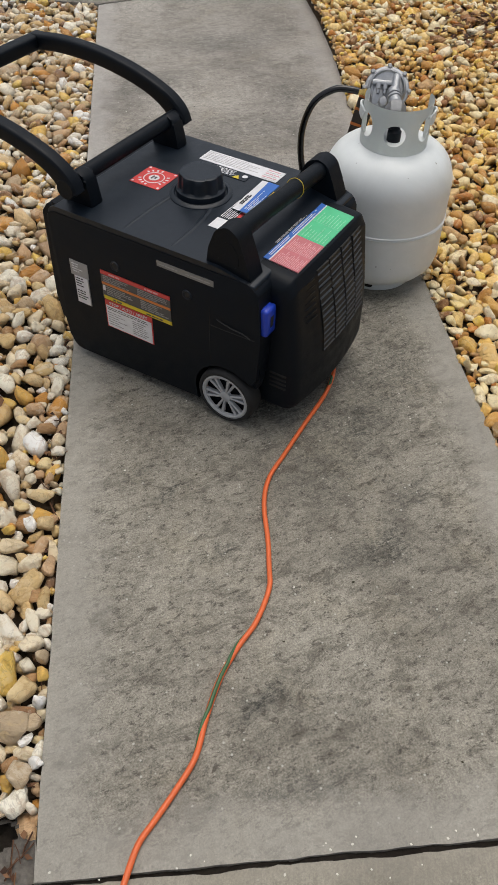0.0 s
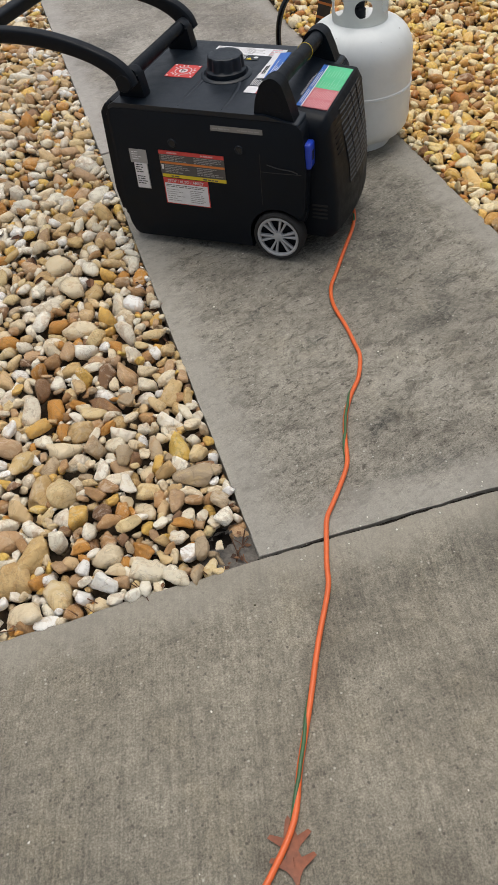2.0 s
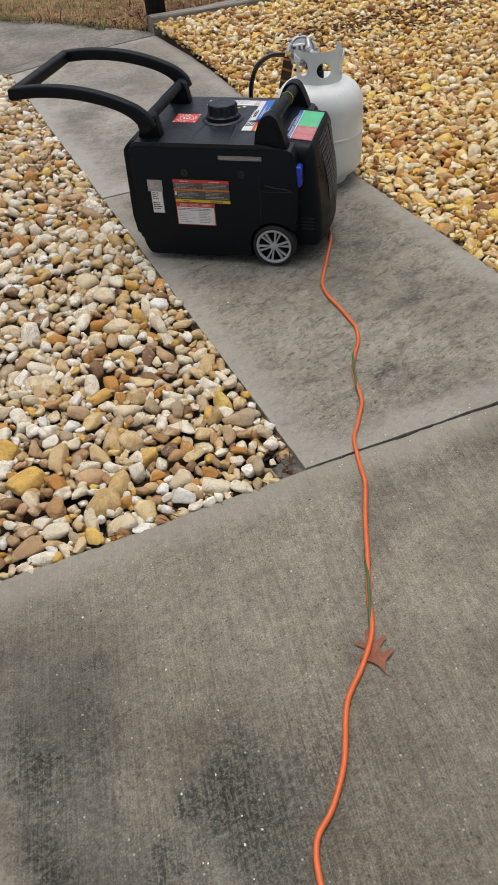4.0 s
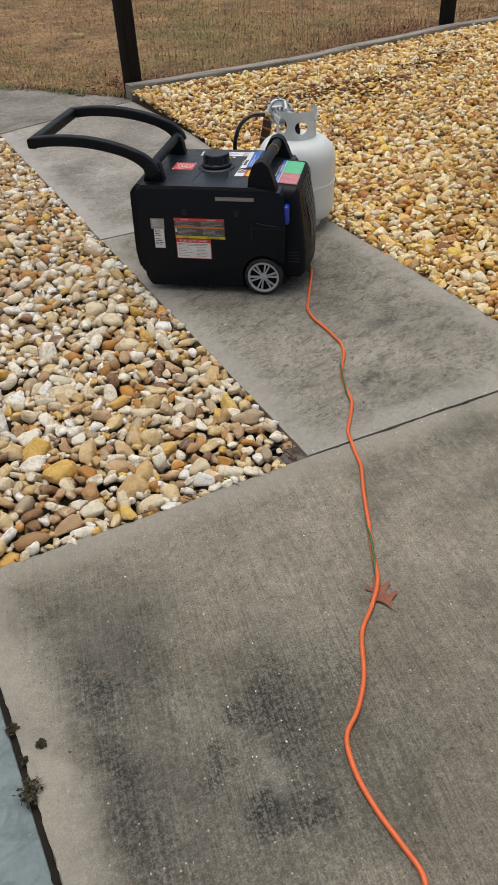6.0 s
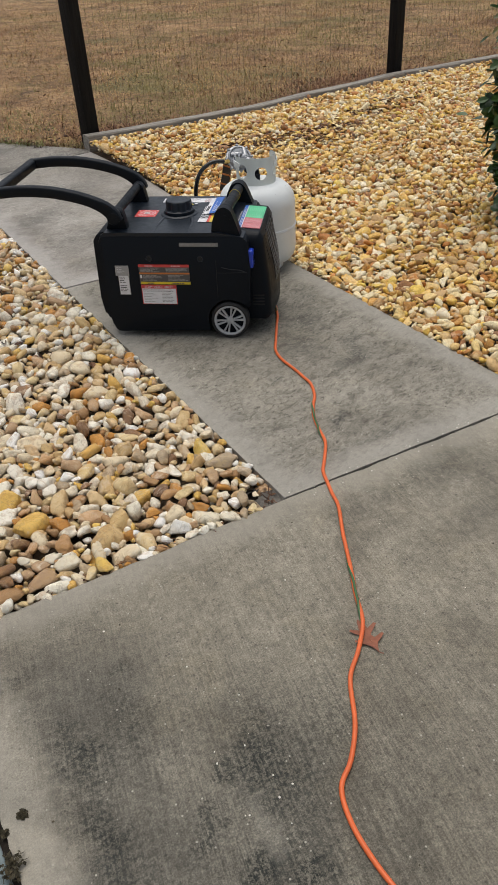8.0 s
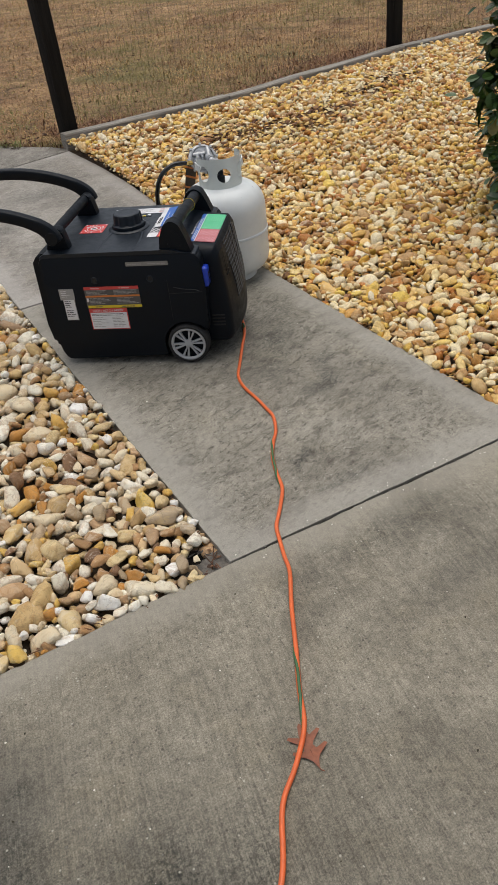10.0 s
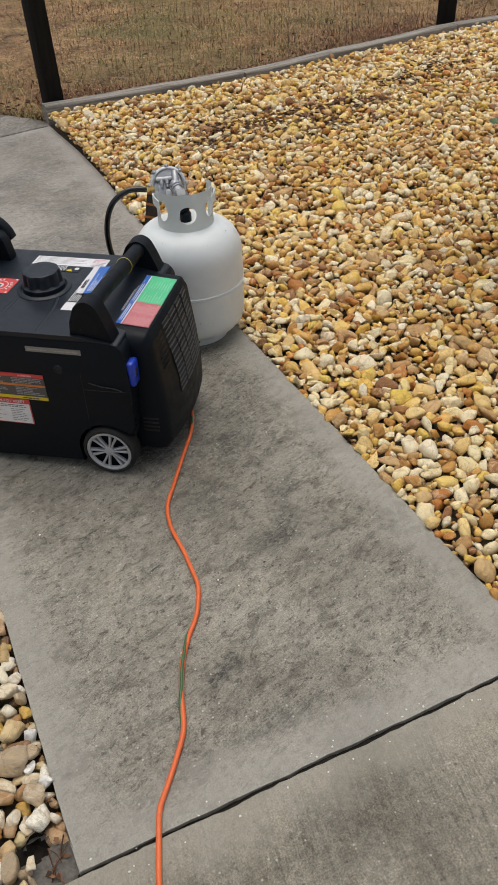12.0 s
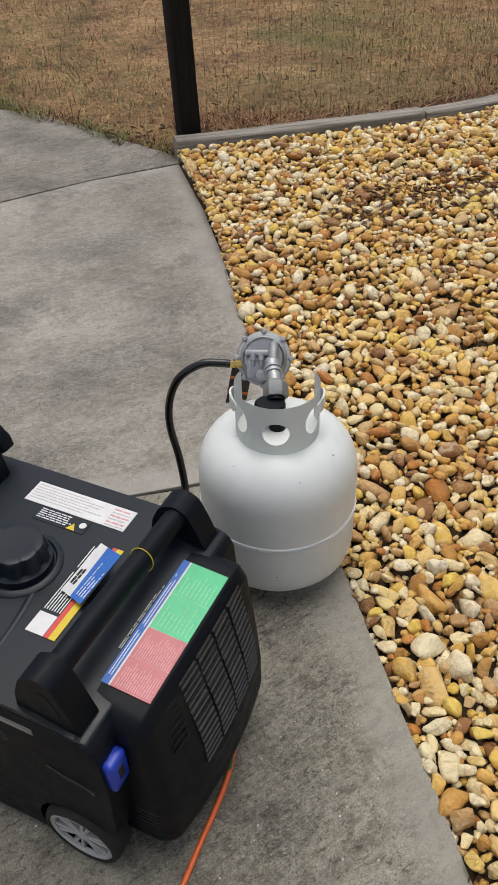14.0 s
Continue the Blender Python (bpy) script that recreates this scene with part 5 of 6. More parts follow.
lettering("STOP / ALTO / ARRÊT", 0.0102, pose(-0.119, -0.2018, 0.1872, 90, 0, 0), PRINT_WHITE, stop)
plate = sticker("name_plate", (-0.035, 0.329), (0.094, 0.3415), PLATE, gen, "grey metal name plate")
bars("print", [(-0.030, 0.020, 0.335), (0.032, 0.09, 0.335)], PRINT_GREY, plate, side_bar(0.0006), 12, 0.0025, (0.9, 1))


def flat_bar(z):
    return lambda bm, a, b, h0, h1: box(bm, (h0, a, z - 0.001), (h1, b, z))


def long_bar(z):
    return lambda bm, a, b, h0, h1: box(bm, (a, h0, z - 0.001), (b, h1, z))


red = top_sticker("round_warning_sticker", (-0.222, -0.036), (-0.148, 0.037), PRINT_RED, gen, "red square sticker with a white ring")
bm = bmesh.new()
lathe(bm, [(0.0205, 0), (0.0205, 0.0016), (0.0225, 0.0016), (0.0225, 0)], 40, pose(-0.185, 0.0005, 0.374))
lathe(bm, [(0.0, 0.0017), (0.0115, 0.0017), (0.0115, 0)], 32, pose(-0.185, 0.0005, 0.374))
for k in range(18):
    if k % 6 not in (4, 5):
        box(bm, (-0.0016, 0.0265, 0), (0.0022, 0.0325, 0.0016), 0, pose(-0.185, 0.0005, 0.374, 0, 0, k * 20))
for x in (-0.217, -0.153):
    for y in (-0.031, 0.032):
        lathe(bm, [(0.0, 0.0016), (0.0028, 0.0016), (0.0028, 0)], 12, pose(x, y, 0.374))
part("white_ring", bm, PRINT_WHITE, red)
bm = bmesh.new()
box(bm, (-0.190, -0.006, 0.374), (-0.186, 0.007, 0.3762), 0, None)
box(bm, (-0.184, -0.003, 0.374), (-0.179, 0.005, 0.3762), 0, None)
part("pictogram", bm, PRINT_DARK, red)
long_label = top_sticker("long_white_sticker", (-0.155, 0.123), (0.036, 0.168), PRINT_WHITE, gen, "long white sticker with red and grey print")

bars("print", [(-0.15, -0.01, 0.162 - 0.006 * k) for k in range(6)], PRINT_PALE, long_label, long_bar(0.3756), 13, 0.0015, (0.6, 0.98), 0.008)
bars("print", [(-0.002, 0.032, 0.161), (-0.002, 0.032, 0.147), (-0.002, 0.032, 0.133)], PRINT_LIGHT_RED, long_label, long_bar(0.3756), 14, 0.0032, (0.9, 1))
bars("print", [(-0.002, 0.032, 0.154), (-0.002, 0.032, 0.140), (-0.002, 0.032, 0.127)], PRINT_PALE, long_label, long_bar(0.3756), 15, 0.002, (0.9, 1))
small = top_sticker("fuel_warning_sticker", (-0.118, 0.092), (-0.020, 0.120), BLACK_SKY_TINT, gen, "black sticker with white print and a yellow triangle")
bars("print", [(-0.112, -0.045, 0.1165 - 0.0045 * k) for k in range(5)], PRINT_WHITE, small, long_bar(0.3756), 16, 0.002, (0.75, 1))
bm = bmesh.new()
prism(bm, [(-0.052, 0.093), (-0.036, 0.093), (-0.044, 0.1065)], 0.374, 0.3758, "z")
part("yellow_triangle", bm, PRINT_YELLOW, small)
bm = bmesh.new()
lathe(bm, [(0.0, 0.0018), (0.006, 0.0018), (0.006, 0)], 20, pose(-0.029, 0.108, 0.374))
part("white_symbol", bm, PRINT_WHITE, small)

strip = top_sticker("striped_sticker", (0.010, -0.092), (0.060, 0.088), BLACK_SKY_TINT, gen, "black sticker with white lines, red and yellow stripes")
top_sticker("white_block", (0.010, -0.092), (0.040, -0.056), PRINT_WHITE, strip, "", 0.374, 0.0006)
top_sticker("red_stripe", (0.041, -0.092), (0.049, 0.088), PRINT_RED, strip, "", 0.374, 0.0006)
top_sticker("yellow_stripe", (0.049, -0.092), (0.060, 0.088), PRINT_YELLOW, strip, "", 0.374, 0.0006)
bars("print", [(-0.050, 0.085, 0.0125 + 0.0043 * k) for k in range(7)], PRINT_WHITE, strip, flat_bar(0.3756), 17, 0.0016, (0.9, 1), 0.06)

# instruction panel on the hood
slope = pose(0.150, 0, 0.3645, 0, math.degrees(math.atan2(0.0066, 0.072)), 0)
panel = new("instruction_panel")
panel.parent, panel.matrix_basis = gen, slope


def panel_sheet(name, lo, hi, material, lift):
    bm = bmesh.new()
    box(bm, (lo[0], lo[1], -0.002), (hi[0], hi[1], lift))
    return part(name, bm, material, panel)


panel_sheet("backing_sheet", (0.000, -0.114), (0.073, 0.117), PRINT_WHITE, 0.0012)
panel_sheet("blue_band", (-0.002, -0.114), (0.009, 0.117), PRINT_BLUE, 0.0018)
panel_sheet("white_line", (0.0095, -0.114), (0.011, 0.117), PRINT_WHITE, 0.0018)
panel_sheet("red_field", (0.012, -0.114), (0.073, -0.012), PRINT_PALE_RED, 0.0018)
panel_sheet("green_field", (0.012, -0.011), (0.073, 0.117), PRINT_GREEN, 0.0018)
panel_sheet("divider", (0.012, -0.0640), (0.073, -0.0632), PRINT_LIGHT_RED, 0.0021)
panel_sheet("divider", (0.012, 0.0525), (0.073, 0.0533), PRINT_LIGHT_GREEN, 0.0021)
put = flat_bar(0.0024)
bars("print", [(a, b, 0.018 + 0.0036 * k) for k in range(15) for a, b in ((-0.111, -0.067), (-0.062, -0.015))], PRINT_LIGHT_RED, panel, put, 18, 0.0012, (0.6, 1))
bars("print", [(a, b, 0.020 + 0.0065 * k) for k in range(8) for a, b in ((-0.006, 0.050), (0.056, 0.112))], PRINT_LIGHT_GREEN, panel, put, 19, 0.0016, (0.4, 0.95))
bars("print", [(-0.10, 0.10, 0.0018), (-0.10, 0.105, 0.0055)], PRINT_WHITE, panel, put, 20, 0.0013, (0.85, 0.95), 0.07)
bars("print", [(-0.06, 0.060, -0.0045), (-0.06, 0.045, -0.0072)], PRINT_PALE, panel, put, 21, 0.0013, (1, 1), 0.02)

# hang tag on the grip
tag = new("hang_tag")
tag.parent, tag.matrix_basis = gen, pose(0.050, 0.018, 0.396, 20, -12, -20)
bm = bmesh.new()
box(bm, (-0.025, -0.044, -0.0006), (0.027, 0.044, 0.0006))
part("card", bm, PRINT_WHITE, tag, "white and blue cardboard tag")
bm = bmesh.new()
prism(bm, [(0.000, -0.0442), (0.0272, -0.0442), (0.0272, 0.0442), (-0.006, 0.0442)], -0.0008, 0.0012, "z")
part("blue_field", bm, PRINT_BLUE, tag)
bars("print", [(-0.036, 0.036, 0.008 + 0.0055 * k) for k in range(4)], PRINT_WHITE, tag, flat_bar(0.0018), 22, 0.0016, (0.3, 0.8))
bars("print", [(-0.028, 0.0, -0.018), (-0.028, 0.0, -0.012)], PRINT_BLACK, tag, flat_bar(0.0014), 23, 0.004, (1, 1), 0.009)

# ---- propane tank ----
TX, TY = 0.7715, 1.3955
tank = thing("propane_tank", pose(TX, TY, 0, 0, 0, 74), "white steel propane cylinder with pale grey collar on the walk", "gas tank")
bm = bmesh.new()
R = 0.1535
prof = [(0.0, 0.024), (0.07, 0.025), (0.110, 0.029), (0.134, 0.039), (0.148, 0.057), (R, 0.082), (R, 0.172), (R + 0.0019, 0.1732), (R + 0.0023, 0.1750), (R + 0.0002, 0.1761), (R + 0.0002, 0.1776), (R + 0.0023, 0.1787), (R + 0.0019, 0.1805), (R, 0.182), (R, 0.256)]
for k in range(1, 17):
    t = k / 16 * math.pi / 2
    prof.append((0.02 + (R - 0.02) * math.cos(t) ** 0.55 if k < 16 else 0.02, 0.256 + 0.094 * math.sin(t) ** 1.0))
prof.append((0.0, 0.3505))
lathe(bm, prof, 96)
part("cylinder", bm, TANK_WHITE, tank)
bm = bmesh.new()
lathe(bm, [(0.093, 0.046), (0.093, 0.004), (0.095, 0.0), (0.100, 0.0), (0.1015, 0.004), (0.1015, 0.046)], 72)
foot = part("foot_ring", bm, TANK_WHITE, tank)
for a in (104, 176, 248, 32, 320):
    bm = bmesh.new()
    lathe(bm, [(0.0, 0.001), (0.0075, 0.001), (0.0075, -0.003)], 16, pose(0, 0, 0, 0, 0, a) @ pose(0.1016, 0, 0.014, 0, 90, 0) @ Matrix.Diagonal((0.7, 1.3, 1, 1)))
    part("drain_hole", bm, BLACK_DEEP, foot)


def collar():
    """A rolled guard, open behind, with round hand holes; angles from the open side's middle."""
    na, nz, r = 150, 26, 0.0775
    z0, z1, gap = 0.330, 0.451, 60
    holes = [(180, 0.3935, 0.0245, 0.0235), (180 + 58, 0.400, 0.0220, 0.0270), (180 - 58, 0.400, 0.0220, 0.0270)]
    bm = bmesh.new()
    grid = {}
    pt = {}
    for i in range(na + 1):
        a = gap + (360 - 2 * gap) * i / na
        end = min(a - gap, 360 - gap - a)
        horn = -0.007 * max(0.0, 1 - end / 6.0) ** 2
        for j in range(nz + 1):
            z = z0 + (z1 + horn - z0) * j / nz
            pt[i, j] = [a, z]
    for ha, hz, hu, hv in holes:
        for key, (a, z) in pt.items():
            du, dz = radians(a - ha) * r / hu, (z - hz) / hv
            d = math.hypot(du, dz)
            if 1e-6 < d and abs(d - 1) < 0.12:
                pt[key] = [ha + math.degrees(du / d * hu / r), hz + dz / d * hv]
    for (i, j), (a, z) in pt.items():
        grid[i, j] = bm.verts.new((r * math.cos(radians(a)), r * math.sin(radians(a)), z))
    for i in range(na):
        for j in range(nz):
            q = [pt[i, j], pt[i + 1, j], pt[i + 1, j + 1], pt[i, j + 1]]
            ca, cz = sum(p[0] for p in q) / 4, sum(p[1] for p in q) / 4
            if any(math.hypot(radians(ca - ha) * r / hu, (cz - hz) / hv) < 0.97 for ha, hz, hu, hv in holes):
                continue
            bm.faces.new((grid[i, j], grid[i + 1, j], grid[i + 1, j + 1], grid[i, j + 1]))
    for v in [v for v in bm.verts if not v.link_faces]:
        bm.verts.remove(v)
    bmesh.ops.solidify(bm, geom=list(bm.faces), thickness=0.0032)
    return bm


guard = part("collar", collar(), COLLAR_GREY, tank, "pale grey steel collar with round hand holes", 40)
for a in (180 - 88, 180 + 88):
    bm = bmesh.new()
    line = glide([(0.079 * math.cos(radians(a + d)) * (1 + 0.07 * math.cos(radians(d * 5))), 0.079 * math.sin(radians(a + d)) * (1 + 0.07 * math.cos(radians(d * 5))), 0.413 + 0.010 * math.cos(radians(d * 5))) for d in (-18, -9, 0, 9, 18)], 4)
    sweep(bm, line, 0, section=rounded([(-0.002, -0.012), (0.002, -0.012), (0.002, 0.012), (-0.002, 0.012)], 0.001, 2))
    part("hand_lip", bm, COLLAR_GREY, guard)
bm = bmesh.new()
sweep(bm, glide([(-0.0785 - 0.001 * (k % 2), -0.016 + 0.004 * k, 0.341 + 0.0016 * math.sin(k * 2.1)) for k in range(9)], 3), 0.0034, 8)
part("weld", bm, COLLAR_GREY, guard)
bm = bmesh.new()
lathe(bm, [(0.0, 0.35), (0.016, 0.35), (0.016, 0.372), (0.012, 0.376), (0.012, 0.392), (0, 0.394)], 24)
valve = part("valve", bm, BLACK, tank)
bm = bmesh.new()
lathe(bm, [(0.0, 0.378), (0.024, 0.379), (0.029, 0.383), (0.029, 0.392), (0.024, 0.396), (0.0, 0.396)], 32, pose(0.014, 0.014, 0.0))
part("valve_wheel", bm, BLACK, valve)

# ---- regulator and hose ----
RM = pose(0.782, 1.546, 0.403, 0, 0, 74) @ pose(0, 0, 0, 0, -52, 0)
inv = RM.inverted()
NUT = inv @ Vector((0.781, 1.446, 0.402))
PLUG = inv @ Vector((0.776, 1.424, 0.388))
reg = thing("gas_regulator", RM, "cast aluminium gas regulator with black hose on the tank valve", "regulator")
bm = bmesh.new()
lathe(bm, [(0.0, -0.014), (0.032, -0.013), (0.044, -0.007), (0.0515, -0.004), (0.054, 0.0), (0.0515, 0.004), (0.0465, 0.005), (0.0445, 0.013), (0.0405, 0.017), (0.037, 0.0125), (0.0, 0.0115)], 56)
part("housing", bm, ALUMINIUM, reg)
for k in range(8):
    bm = bmesh.new()
    lathe(bm, [(0.0, -0.006), (0.0056, -0.006), (0.0056, 0.006), (0.0034, 0.009), (0.0, 0.009)], 14, pose(0, 0, 0, 0, 0, 45 * k) @ pose(0.0535, 0, 0))
    part("lug", bm, ALUMINIUM, reg)
bm = bmesh.new()
box(bm, (0.003, -0.018, 0.006), (0.015, 0.036, 0.026), 0.003)
box(bm, (-0.040, -0.006, 0.004), (0.004, 0.032, 0.018), 0.004)
casting = part("casting", bm, ALUMINIUM, reg)
for y in (0.020, 0.004):
    bm = bmesh.new()
    sweep(bm, [(0.006, y, 0.023), (-0.006, y, 0.023), (-0.007, y, 0.023), (-0.016, y, 0.023)], [0.0065, 0.0065, 0.0045, 0.0040], 14)
    part("boss", bm, ALUMINIUM, casting)
bm = bmesh.new()
lathe(bm, [(0.0, 0.034), (0.009, 0.033), (0.0115, 0.029), (0.0115, 0.008)], 24, pose(-0.034, 0.004, 0))
part("plug", bm, ALUMINIUM, casting)
bm = bmesh.new()
sweep(bm, [(0.028, -0.020, 0.016), (0.024, -0.020, 0.026), (0.0, -0.020, 0.030), (-0.018, -0.019, 0.032)], [0.007, 0.0095, 0.0105, 0.0125], 18)
part("neck", bm, ALUMINIUM, reg)
A = Vector((-0.014, -0.018, 0.030))
axis = (NUT - A).normalized()
turn = Matrix.Translation(A) @ axis.to_track_quat("Z", "Y").to_matrix().to_4x4()
reach = (NUT - A).length
bm = bmesh.new()
lathe(bm, [(0.0, -0.012), (0.014, -0.010), (0.0165, 0.0), (0.0145, 0.006), (0.0135, reach), (0.0, reach)], 28, turn)
inlet = part("inlet", bm, ALUMINIUM, reg)
for k in range(2):
    bm = bmesh.new()
    z = 0.010 + k * 0.012
    lathe(bm, [(0.012, z), (0.0172, z + 0.001), (0.0172, z + 0.007), (0.012, z + 0.008)], 28, turn)
    part("rib", bm, ALUMINIUM, inlet)
bm = bmesh.new()
lathe(bm, [(0.0, -0.016), (0.015, -0.015), (0.0225, -0.008), (0.0240, -0.004), (0.0240, 0.017), (0.0225, 0.020), (0.0, 0.020)], 6, Matrix.Translation(NUT) @ (PLUG - NUT).to_track_quat("Z", "Y").to_matrix().to_4x4())
part("coupling_nut", bm, ZINC, reg)
bm = bmesh.new()
sweep(bm, [NUT + (PLUG - NUT) * 0.2, PLUG], 0.0170, 24)
part("coupling_sleeve", bm, BLACK, reg)
bm = bmesh.new()
lathe(bm, [(0.0, -0.006), (0.0085, -0.006), (0.0085, 0.007), (0.0068, 0.009), (0.0068, 0.022), (0.0, 0.022)], 6, Matrix.Translation(inv @ Vector((0.733, 1.548, 0.398))) @ (RM.to_3x3().inverted() @ Vector((-0.97, 0.05, 0.03))).to_track_quat("Z", "Y").to_matrix().to_4x4())
part("brass_fitting", bm, BRASS, reg)
bm = bmesh.new()
hose = [(0.715, 1.550, 0.399), (0.697, 1.554, 0.402), (0.660, 1.562, 0.401), (0.615, 1.567, 0.373), (0.591, 1.570, 0.318), (0.586, 1.568, 0.253), (0.597, 1.558, 0.170), (0.598, 1.52, 0.100), (0.572, 1.43, 0.075), (0.545, 1.33, 0.085), (0.525, 1.215, 0.11)]
sweep(bm, [inv @ p for p in glide(hose, 7)], 0.0082, 14)
part("hose", bm, HOSE, reg, "black rubber gas hose")
tagw = inv @ pose(0.742, 1.590, 0.332, 8, 8, 12)
bm = bmesh.new()
box(bm, (-0.024, -0.0012, -0.062), (0.024, 0.0012, 0.062), 0.0008, tagw)
rt = part("warning_tag", bm, TAG_BROWN, reg, "dark hanging tag with orange stripes")
for z in (-0.034, 0.006, 0.040):
    bm = bmesh.new()
    prism(bm, [(-0.0242, z), (0.0242, z - 0.014), (0.0242, z - 0.007), (-0.0242, z + 0.007)], -0.0020, 0.0020, "y")
    bm.transform(tagw)
    part("stripe", bm, PRINT_ORANGE, rt)

# ---- extension cord ----
CORD = [(0.520, 1.115, 0.055), (0.565, 1.05, 0.045), (0.592, 1.000, 0.016), (0.567, 0.930, 0.0), (0.501, 0.830, 0.0), (0.445, 0.745, 0.0), (0.407, 0.686, 0.0), (0.389, 0.621, 0.0), (0.386, 0.535, 0.0),
        (0.381, 0.475, 0.0), (0.375, 0.428, 0.0), (0.345, 0.365, 0.0), (0.311, 0.322, 0.0), (0.277, 0.270, 0.0), (0.250, 0.207, 0.0), (0.229, 0.145, 0.0), (0.198, 0.100, 0.0),
        (0.166, 0.060, 0.0), (0.142, 0.030, 0.0), (0.124, -0.014, 0.0), (0.105, -0.065, 0.0), (0.089, -0.112, 0.0), (0.038, -0.200, 0.0), (-0.012, -0.295, 0.0), (-0.058, -0.378, 0.0),
        (-0.092, -0.447, 0.0), (-0.146, -0.504, 0.0), (-0.202, -0.552, 0.0), (-0.255, -0.638, 0.0), (-0.306, -0.694, 0.0), (-0.351, -0.728, 0.0), (-0.374, -0.788, 0.0),
        (-0.381, -0.860, 0.0), (-0.378, -0.929, 0.0), (-0.377, -0.975, 0.0), (-0.395, -1.010, 0.0), (-0.45, -1.08, 0.0), (-0.55, -1.2, 0.0), (-0.62, -1.4, 0.0), (-0.6, -1.7, 0.0)]
cord = thing("extension_cord", Matrix(), "orange outdoor extension cord with a green strand, snaking over the concrete", "cord")
LIFT = 0.0052
line = [p + Vector((0, 0, LIFT)) for p in glide(CORD, 5)]
bm = bmesh.new()
sweep(bm, line, 0.0047, 12)
part("jacket", bm, ORANGE, cord)
bm = bmesh.new()
run, twist = 0.0, []
for i, p in enumerate(line):
    if i:
        run += (p - line[i - 1]).length
    t = (line[min(i + 1, len(line) - 1)] - line[max(0, i - 1)]).normalized()
    side = t.cross(Vector((0, 0, 1))).normalized()
    show = max(math.exp(-((p.x - gx) ** 2 + (p.y - gy) ** 2) / gs ** 2) for gx, gy, gs in ((0.27, 0.255, 0.085), (-0.035, -0.375, 0.075), (0.58, 0.95, 0.02)))
    a = radians(-90 + 185 * min(1, show * 1.25))
    twist.append(p + side * (0.0037 * math.cos(a)) + Vector((0, 0, 0.0037 * math.sin(a))))
sweep(bm, twist, 0.0031, 10)
part("green_strand", bm, GREEN_CORD, cord, "dark green vinyl strand")


# ---- leaf, weeds and crumbs on the concrete ----
def oak_leaf(x, y, turn, size):
    half = [(0.0, 0.02), (0.12, 0.06), (0.22, 0.13), (0.37, 0.37), (0.43, 0.33), (0.39, 0.13), (0.49, 0.09), (0.55, 0.14), (0.70, 0.35), (0.75, 0.30), (0.69, 0.11), (0.80, 0.08), (0.92, 0.05)]
    bm = bmesh.new()
    rim = [(a, b) for a, b in half] + [(1.0, 0.0)] + [(a, -b * 0.92) for a, b in half[::-1]]
    bmesh.ops.triangulate(bm, faces=[bm.faces.new([bm.verts.new((a * size, b * size, 0)) for a, b in rim])])
    bmesh.ops.subdivide_edges(bm, edges=list(bm.edges), cuts=1, use_grid_fill=True)
    for v in bm.verts:
        a, b = v.co.x / size, v.co.y / size
        v.co.z = 0.0012 + 0.05 * b * b + 0.010 * max(0, 0.3 - a) + 0.0015 * math.sin(a * 9)
    ob = thing("oak_leaf", pose(x, y, 0.001, 0, 0, turn), "curled reddish brown oak leaf caught under the cord", "leaf")
    part("blade", bm, DRY_LEAF, ob, angle=60)
    bm = bmesh.new()
    sweep(bm, glide([(-0.16 * size, -0.04 * size, 0.010), (-0.06 * size, 0, 0.005), (0.15 * size, 0, 0.003), (0.4 * size, 0, 0.001)], 4), 0.0010, 6)
    part("stem", bm, DRY_LEAF, ob)


oak_leaf(-0.114, -0.526, 80, 0.092)


def weed(x, y, seed, size):
    rng = random.Random(seed)
    bm = bmesh.new()
    for _ in range(34):
        a = rng.uniform(0, 360)
        m = pose(0, 0, 0, 0, 0, a)
        ln = size * rng.uniform(0.25, 0.85)
        line = [m @ Vector((t * ln, 0.2 * ln * t * t * rng.uniform(-1, 1), size * 0.35 * math.sin(t * 2.4))) for t in (0, 0.35, 0.7, 1)]
        sweep(bm, line, 0.0005, 4)
        for q in line[1:]:
            lm = Matrix.Translation(q) @ pose(0, 0, 0, rng.uniform(-50, 50), rng.uniform(-50, 50), rng.uniform(0, 360))
            vs = [bm.verts.new(lm @ Vector(p)) for p in ((-0.004, 0, 0), (0, 0.0030, 0.001), (0.0045, 0, 0), (0, -0.0030, 0.001))]
            bm.faces.new(vs)
    ob = part("weed", bm, WEED)
    ob.matrix_world = pose(x, y, -0.002)
    return tagged(ob, "small dried brown weed growing from the slab joint", "weed", "weeds in the slab joint")


weed(-0.868, -0.565, 1, 0.034)
weed(-0.866, -0.43, 2, 0.014)
weed(-0.828, -0.483, 3, 0.012)
weed(-0.864, -0.50, 4, 0.010)


def crumbs():
    rng = random.Random(9)
    bm = bmesh.new()
    spots = [(-0.589, -0.331), (-0.173, -0.673), (-0.808, -0.151), (0.07, -0.276), (-0.038, -0.096), (0.63, 0.10)]
    spots += [(rng.uniform(-0.8, 1.2), rng.uniform(-1.0, -0.05)) for _ in range(9)] + [(rng.uniform(0.05, 0.85), rng.uniform(0.05, 3.2)) for _ in range(14)]
    for x, y in spots:
        s = rng.uniform(0.0010, 0.0024)
        f = bmesh.new()
        bmesh.ops.create_icosphere(f, subdivisions=1, radius=1)
        f.transform(pose(x, y, s * 0.4, 0, 0, rng.uniform(0, 360)) @ Matrix.Diagonal((s * 1.6, s, s * 0.7, 1)))
        add(bm, f)
    return tagged(part("crumbs", bm, WEED), "tiny dark crumbs of bark and soil on the concrete", "debris", kind="stuff")


crumbs()


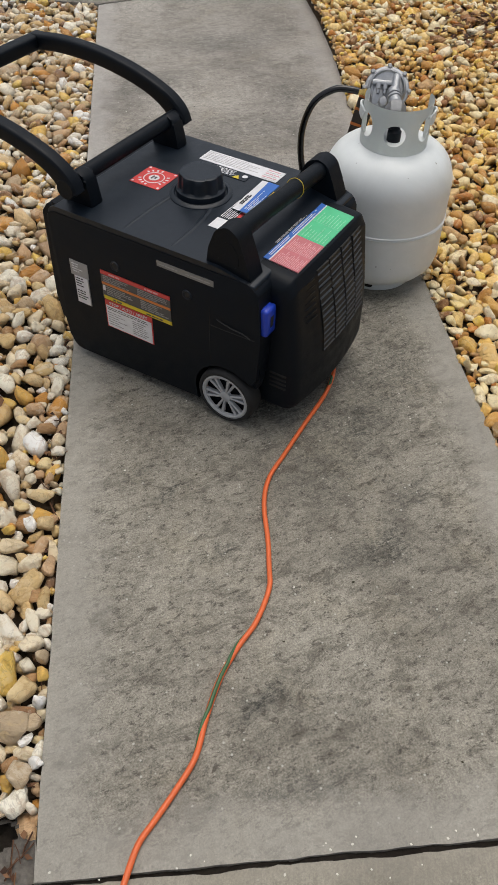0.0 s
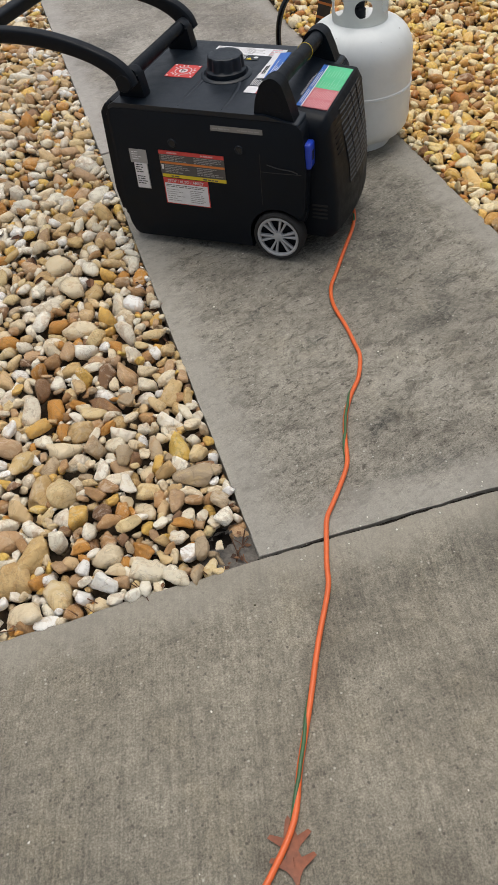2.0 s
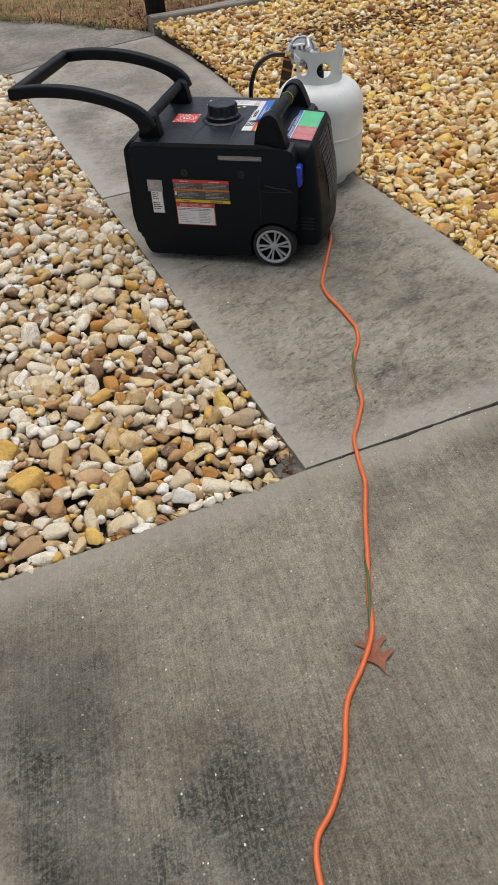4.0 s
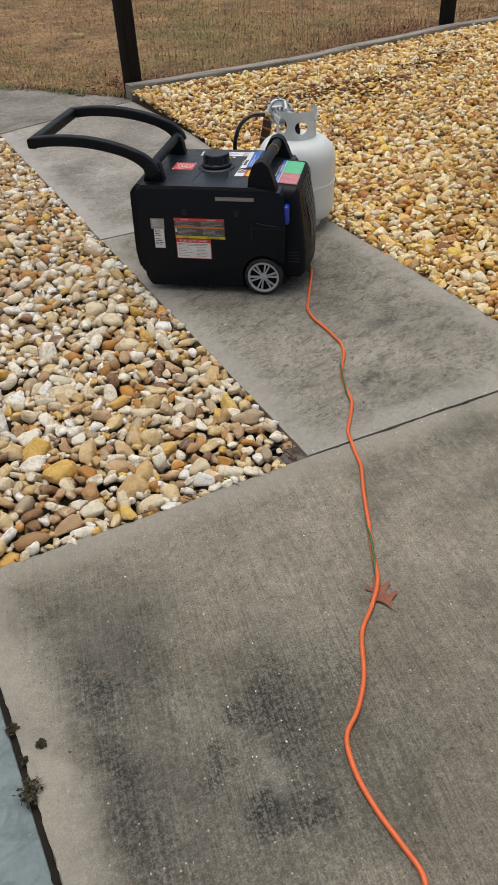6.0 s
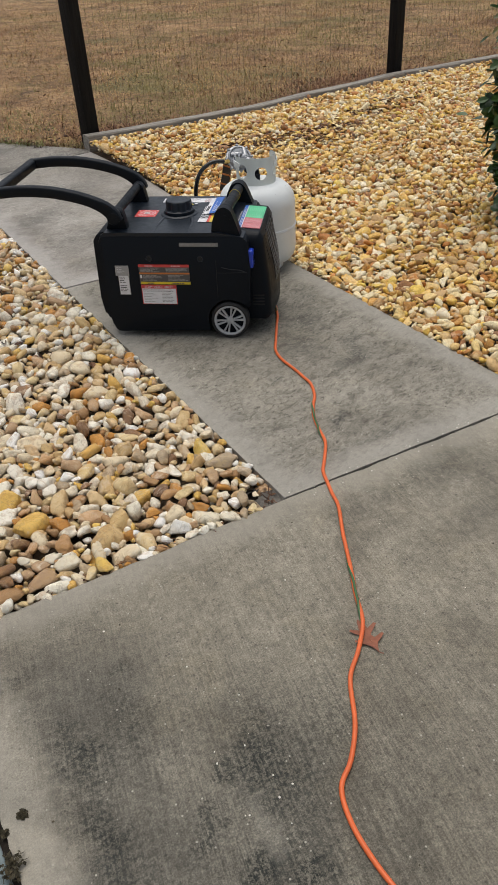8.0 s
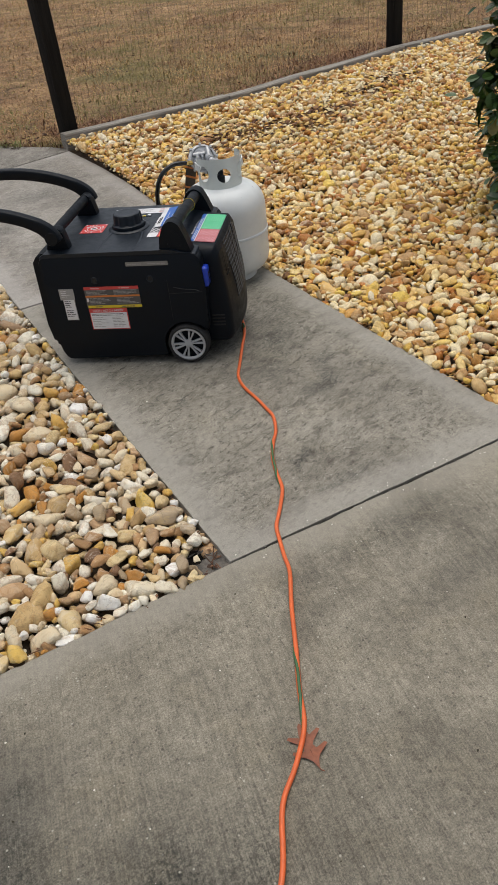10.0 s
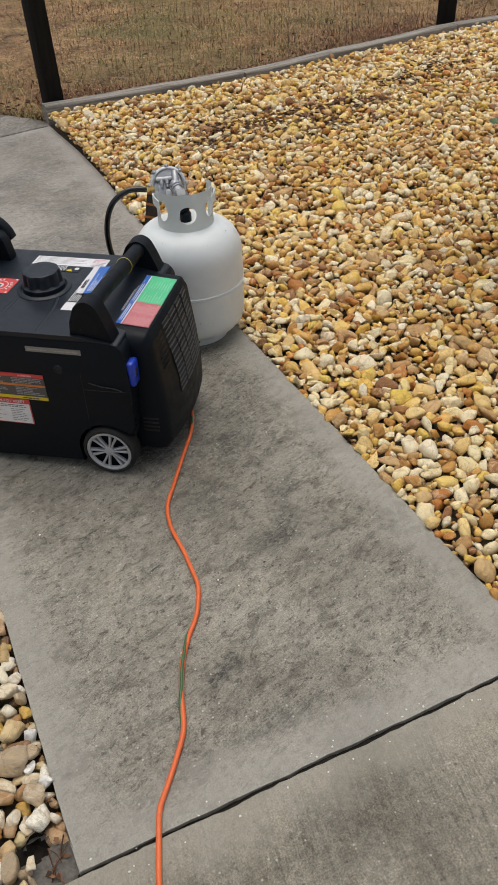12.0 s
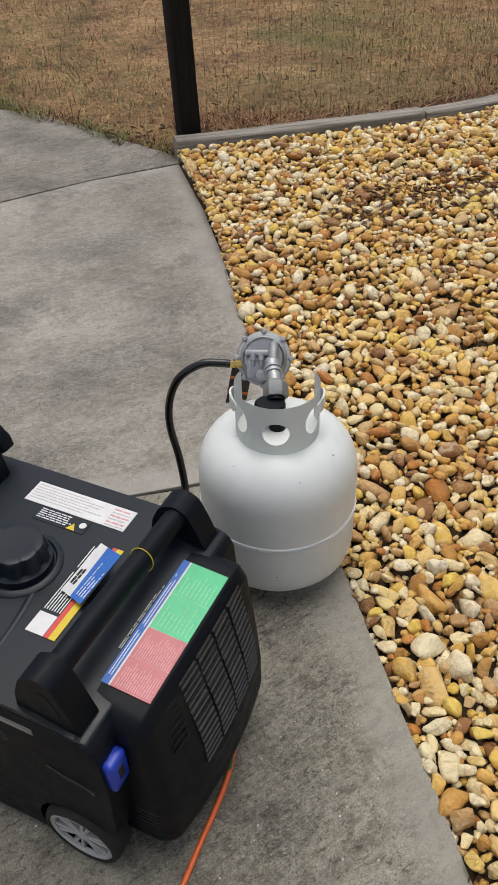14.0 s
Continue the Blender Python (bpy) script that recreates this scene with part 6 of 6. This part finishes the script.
def edge_debris():
    """Twigs, leaf bits and pale grains caught along the slab edges and joints."""
    rng = random.Random(17)
    bm = bmesh.new()
    spots = [(rng.uniform(0.02, 0.88), -0.013 - 0.006 * rng.random(), -0.016) for _ in range(20)]
    spots += [(-0.012 - abs(rng.gauss(0, 0.012)), rng.uniform(0.02, 1.5), -0.004) for _ in range(60)]
    spots += [(0.903 + abs(rng.gauss(0, 0.012)), rng.uniform(0.02, 2.4), -0.003) for _ in range(80)]
    spots += [(rng.uniform(-0.85, -0.02), -0.004 + abs(rng.gauss(0, 0.008)), -0.004) for _ in range(40)]
    spots += [(-0.03 + rng.gauss(0, 0.012), 0.02 + rng.gauss(0, 0.014), -0.008) for _ in range(7)]
    for x, y, z in spots:
        m = pose(x, y, z, rng.uniform(-20, 20), rng.uniform(-25, 25), rng.uniform(0, 360))
        if rng.random() < 0.45:
            ln = rng.uniform(0.010, 0.030)
            sweep(bm, [m @ Vector((-ln, 0, 0)), m @ Vector((0, rng.uniform(-0.003, 0.003), 0.001)), m @ Vector((ln, 0, 0))], rng.uniform(0.0006, 0.0014), 5)
        else:
            ln, wd = rng.uniform(0.004, 0.012), rng.uniform(0.002, 0.006)
            vs = [bm.verts.new(m @ Vector(q)) for q in ((-ln, 0, 0), (-0.2 * ln, wd, 0.002), (ln, 0.2 * wd, 0), (0.1 * ln, -wd, 0.0015))]
            bm.faces.new(vs)
    return tagged(part("edge_debris", bm, BROWN_LEAF), "brown twigs and leaf scraps along the slab edges", "debris", kind="stuff")


edge_debris()


def joint_grains():
    """Pale sand grains and chips lying along the joints and over the slabs."""
    rng = random.Random(23)
    bm = bmesh.new()
    spots = [(x, rng.choice((0.006, -0.026)) - 0.010 * x + rng.gauss(0, 0.006)) for x in (rng.uniform(0.0, 0.9) for _ in range(34))]
    spots += [(rng.uniform(-0.55, -0.40), rng.uniform(-0.80, -0.52)) for _ in range(9)]
    spots += [(rng.uniform(-0.8, 0.9), rng.uniform(-1.0, -0.05)) for _ in range(16)] + [(rng.uniform(0.05, 0.85), rng.uniform(0.05, 3.2)) for _ in range(26)]
    for x, y in spots:
        s = rng.uniform(0.0008, 0.0021)
        f = bmesh.new()
        bmesh.ops.create_icosphere(f, subdivisions=1, radius=1)
        f.transform(pose(x, y, s * 0.4, 0, 0, rng.uniform(0, 360)) @ Matrix.Diagonal((s * 1.3, s, s * 0.8, 1)))
        add(bm, f)
    return tagged(part("sand_grains", bm, GRAIN), "pale sand grains and chips on the concrete", "debris", kind="stuff")


joint_grains()

# ---- loose single stones of both beds ----
def loose_stones(stones, shapes, material, parent):
    meshes = []
    for co, fa in shapes:
        me = bpy.data.meshes.new("stone")
        me.from_pydata(co.tolist(), [], fa.tolist())
        me.polygons.foreach_set("use_smooth", np.ones(len(fa), dtype=bool))
        me.materials.append(material)
        meshes.append(me)
    for s in stones:
        ob = new("stone", meshes[s[7]])
        ob.parent = parent
        ob.matrix_basis = stone_matrix(s)


loose_stones(LOOSE_L, BLOCKY[2], STONE_PALE_ONE, gravel_left)
loose_stones(LOOSE_R, ROUND[2], STONE_GOLD_ONE, gravel_right)
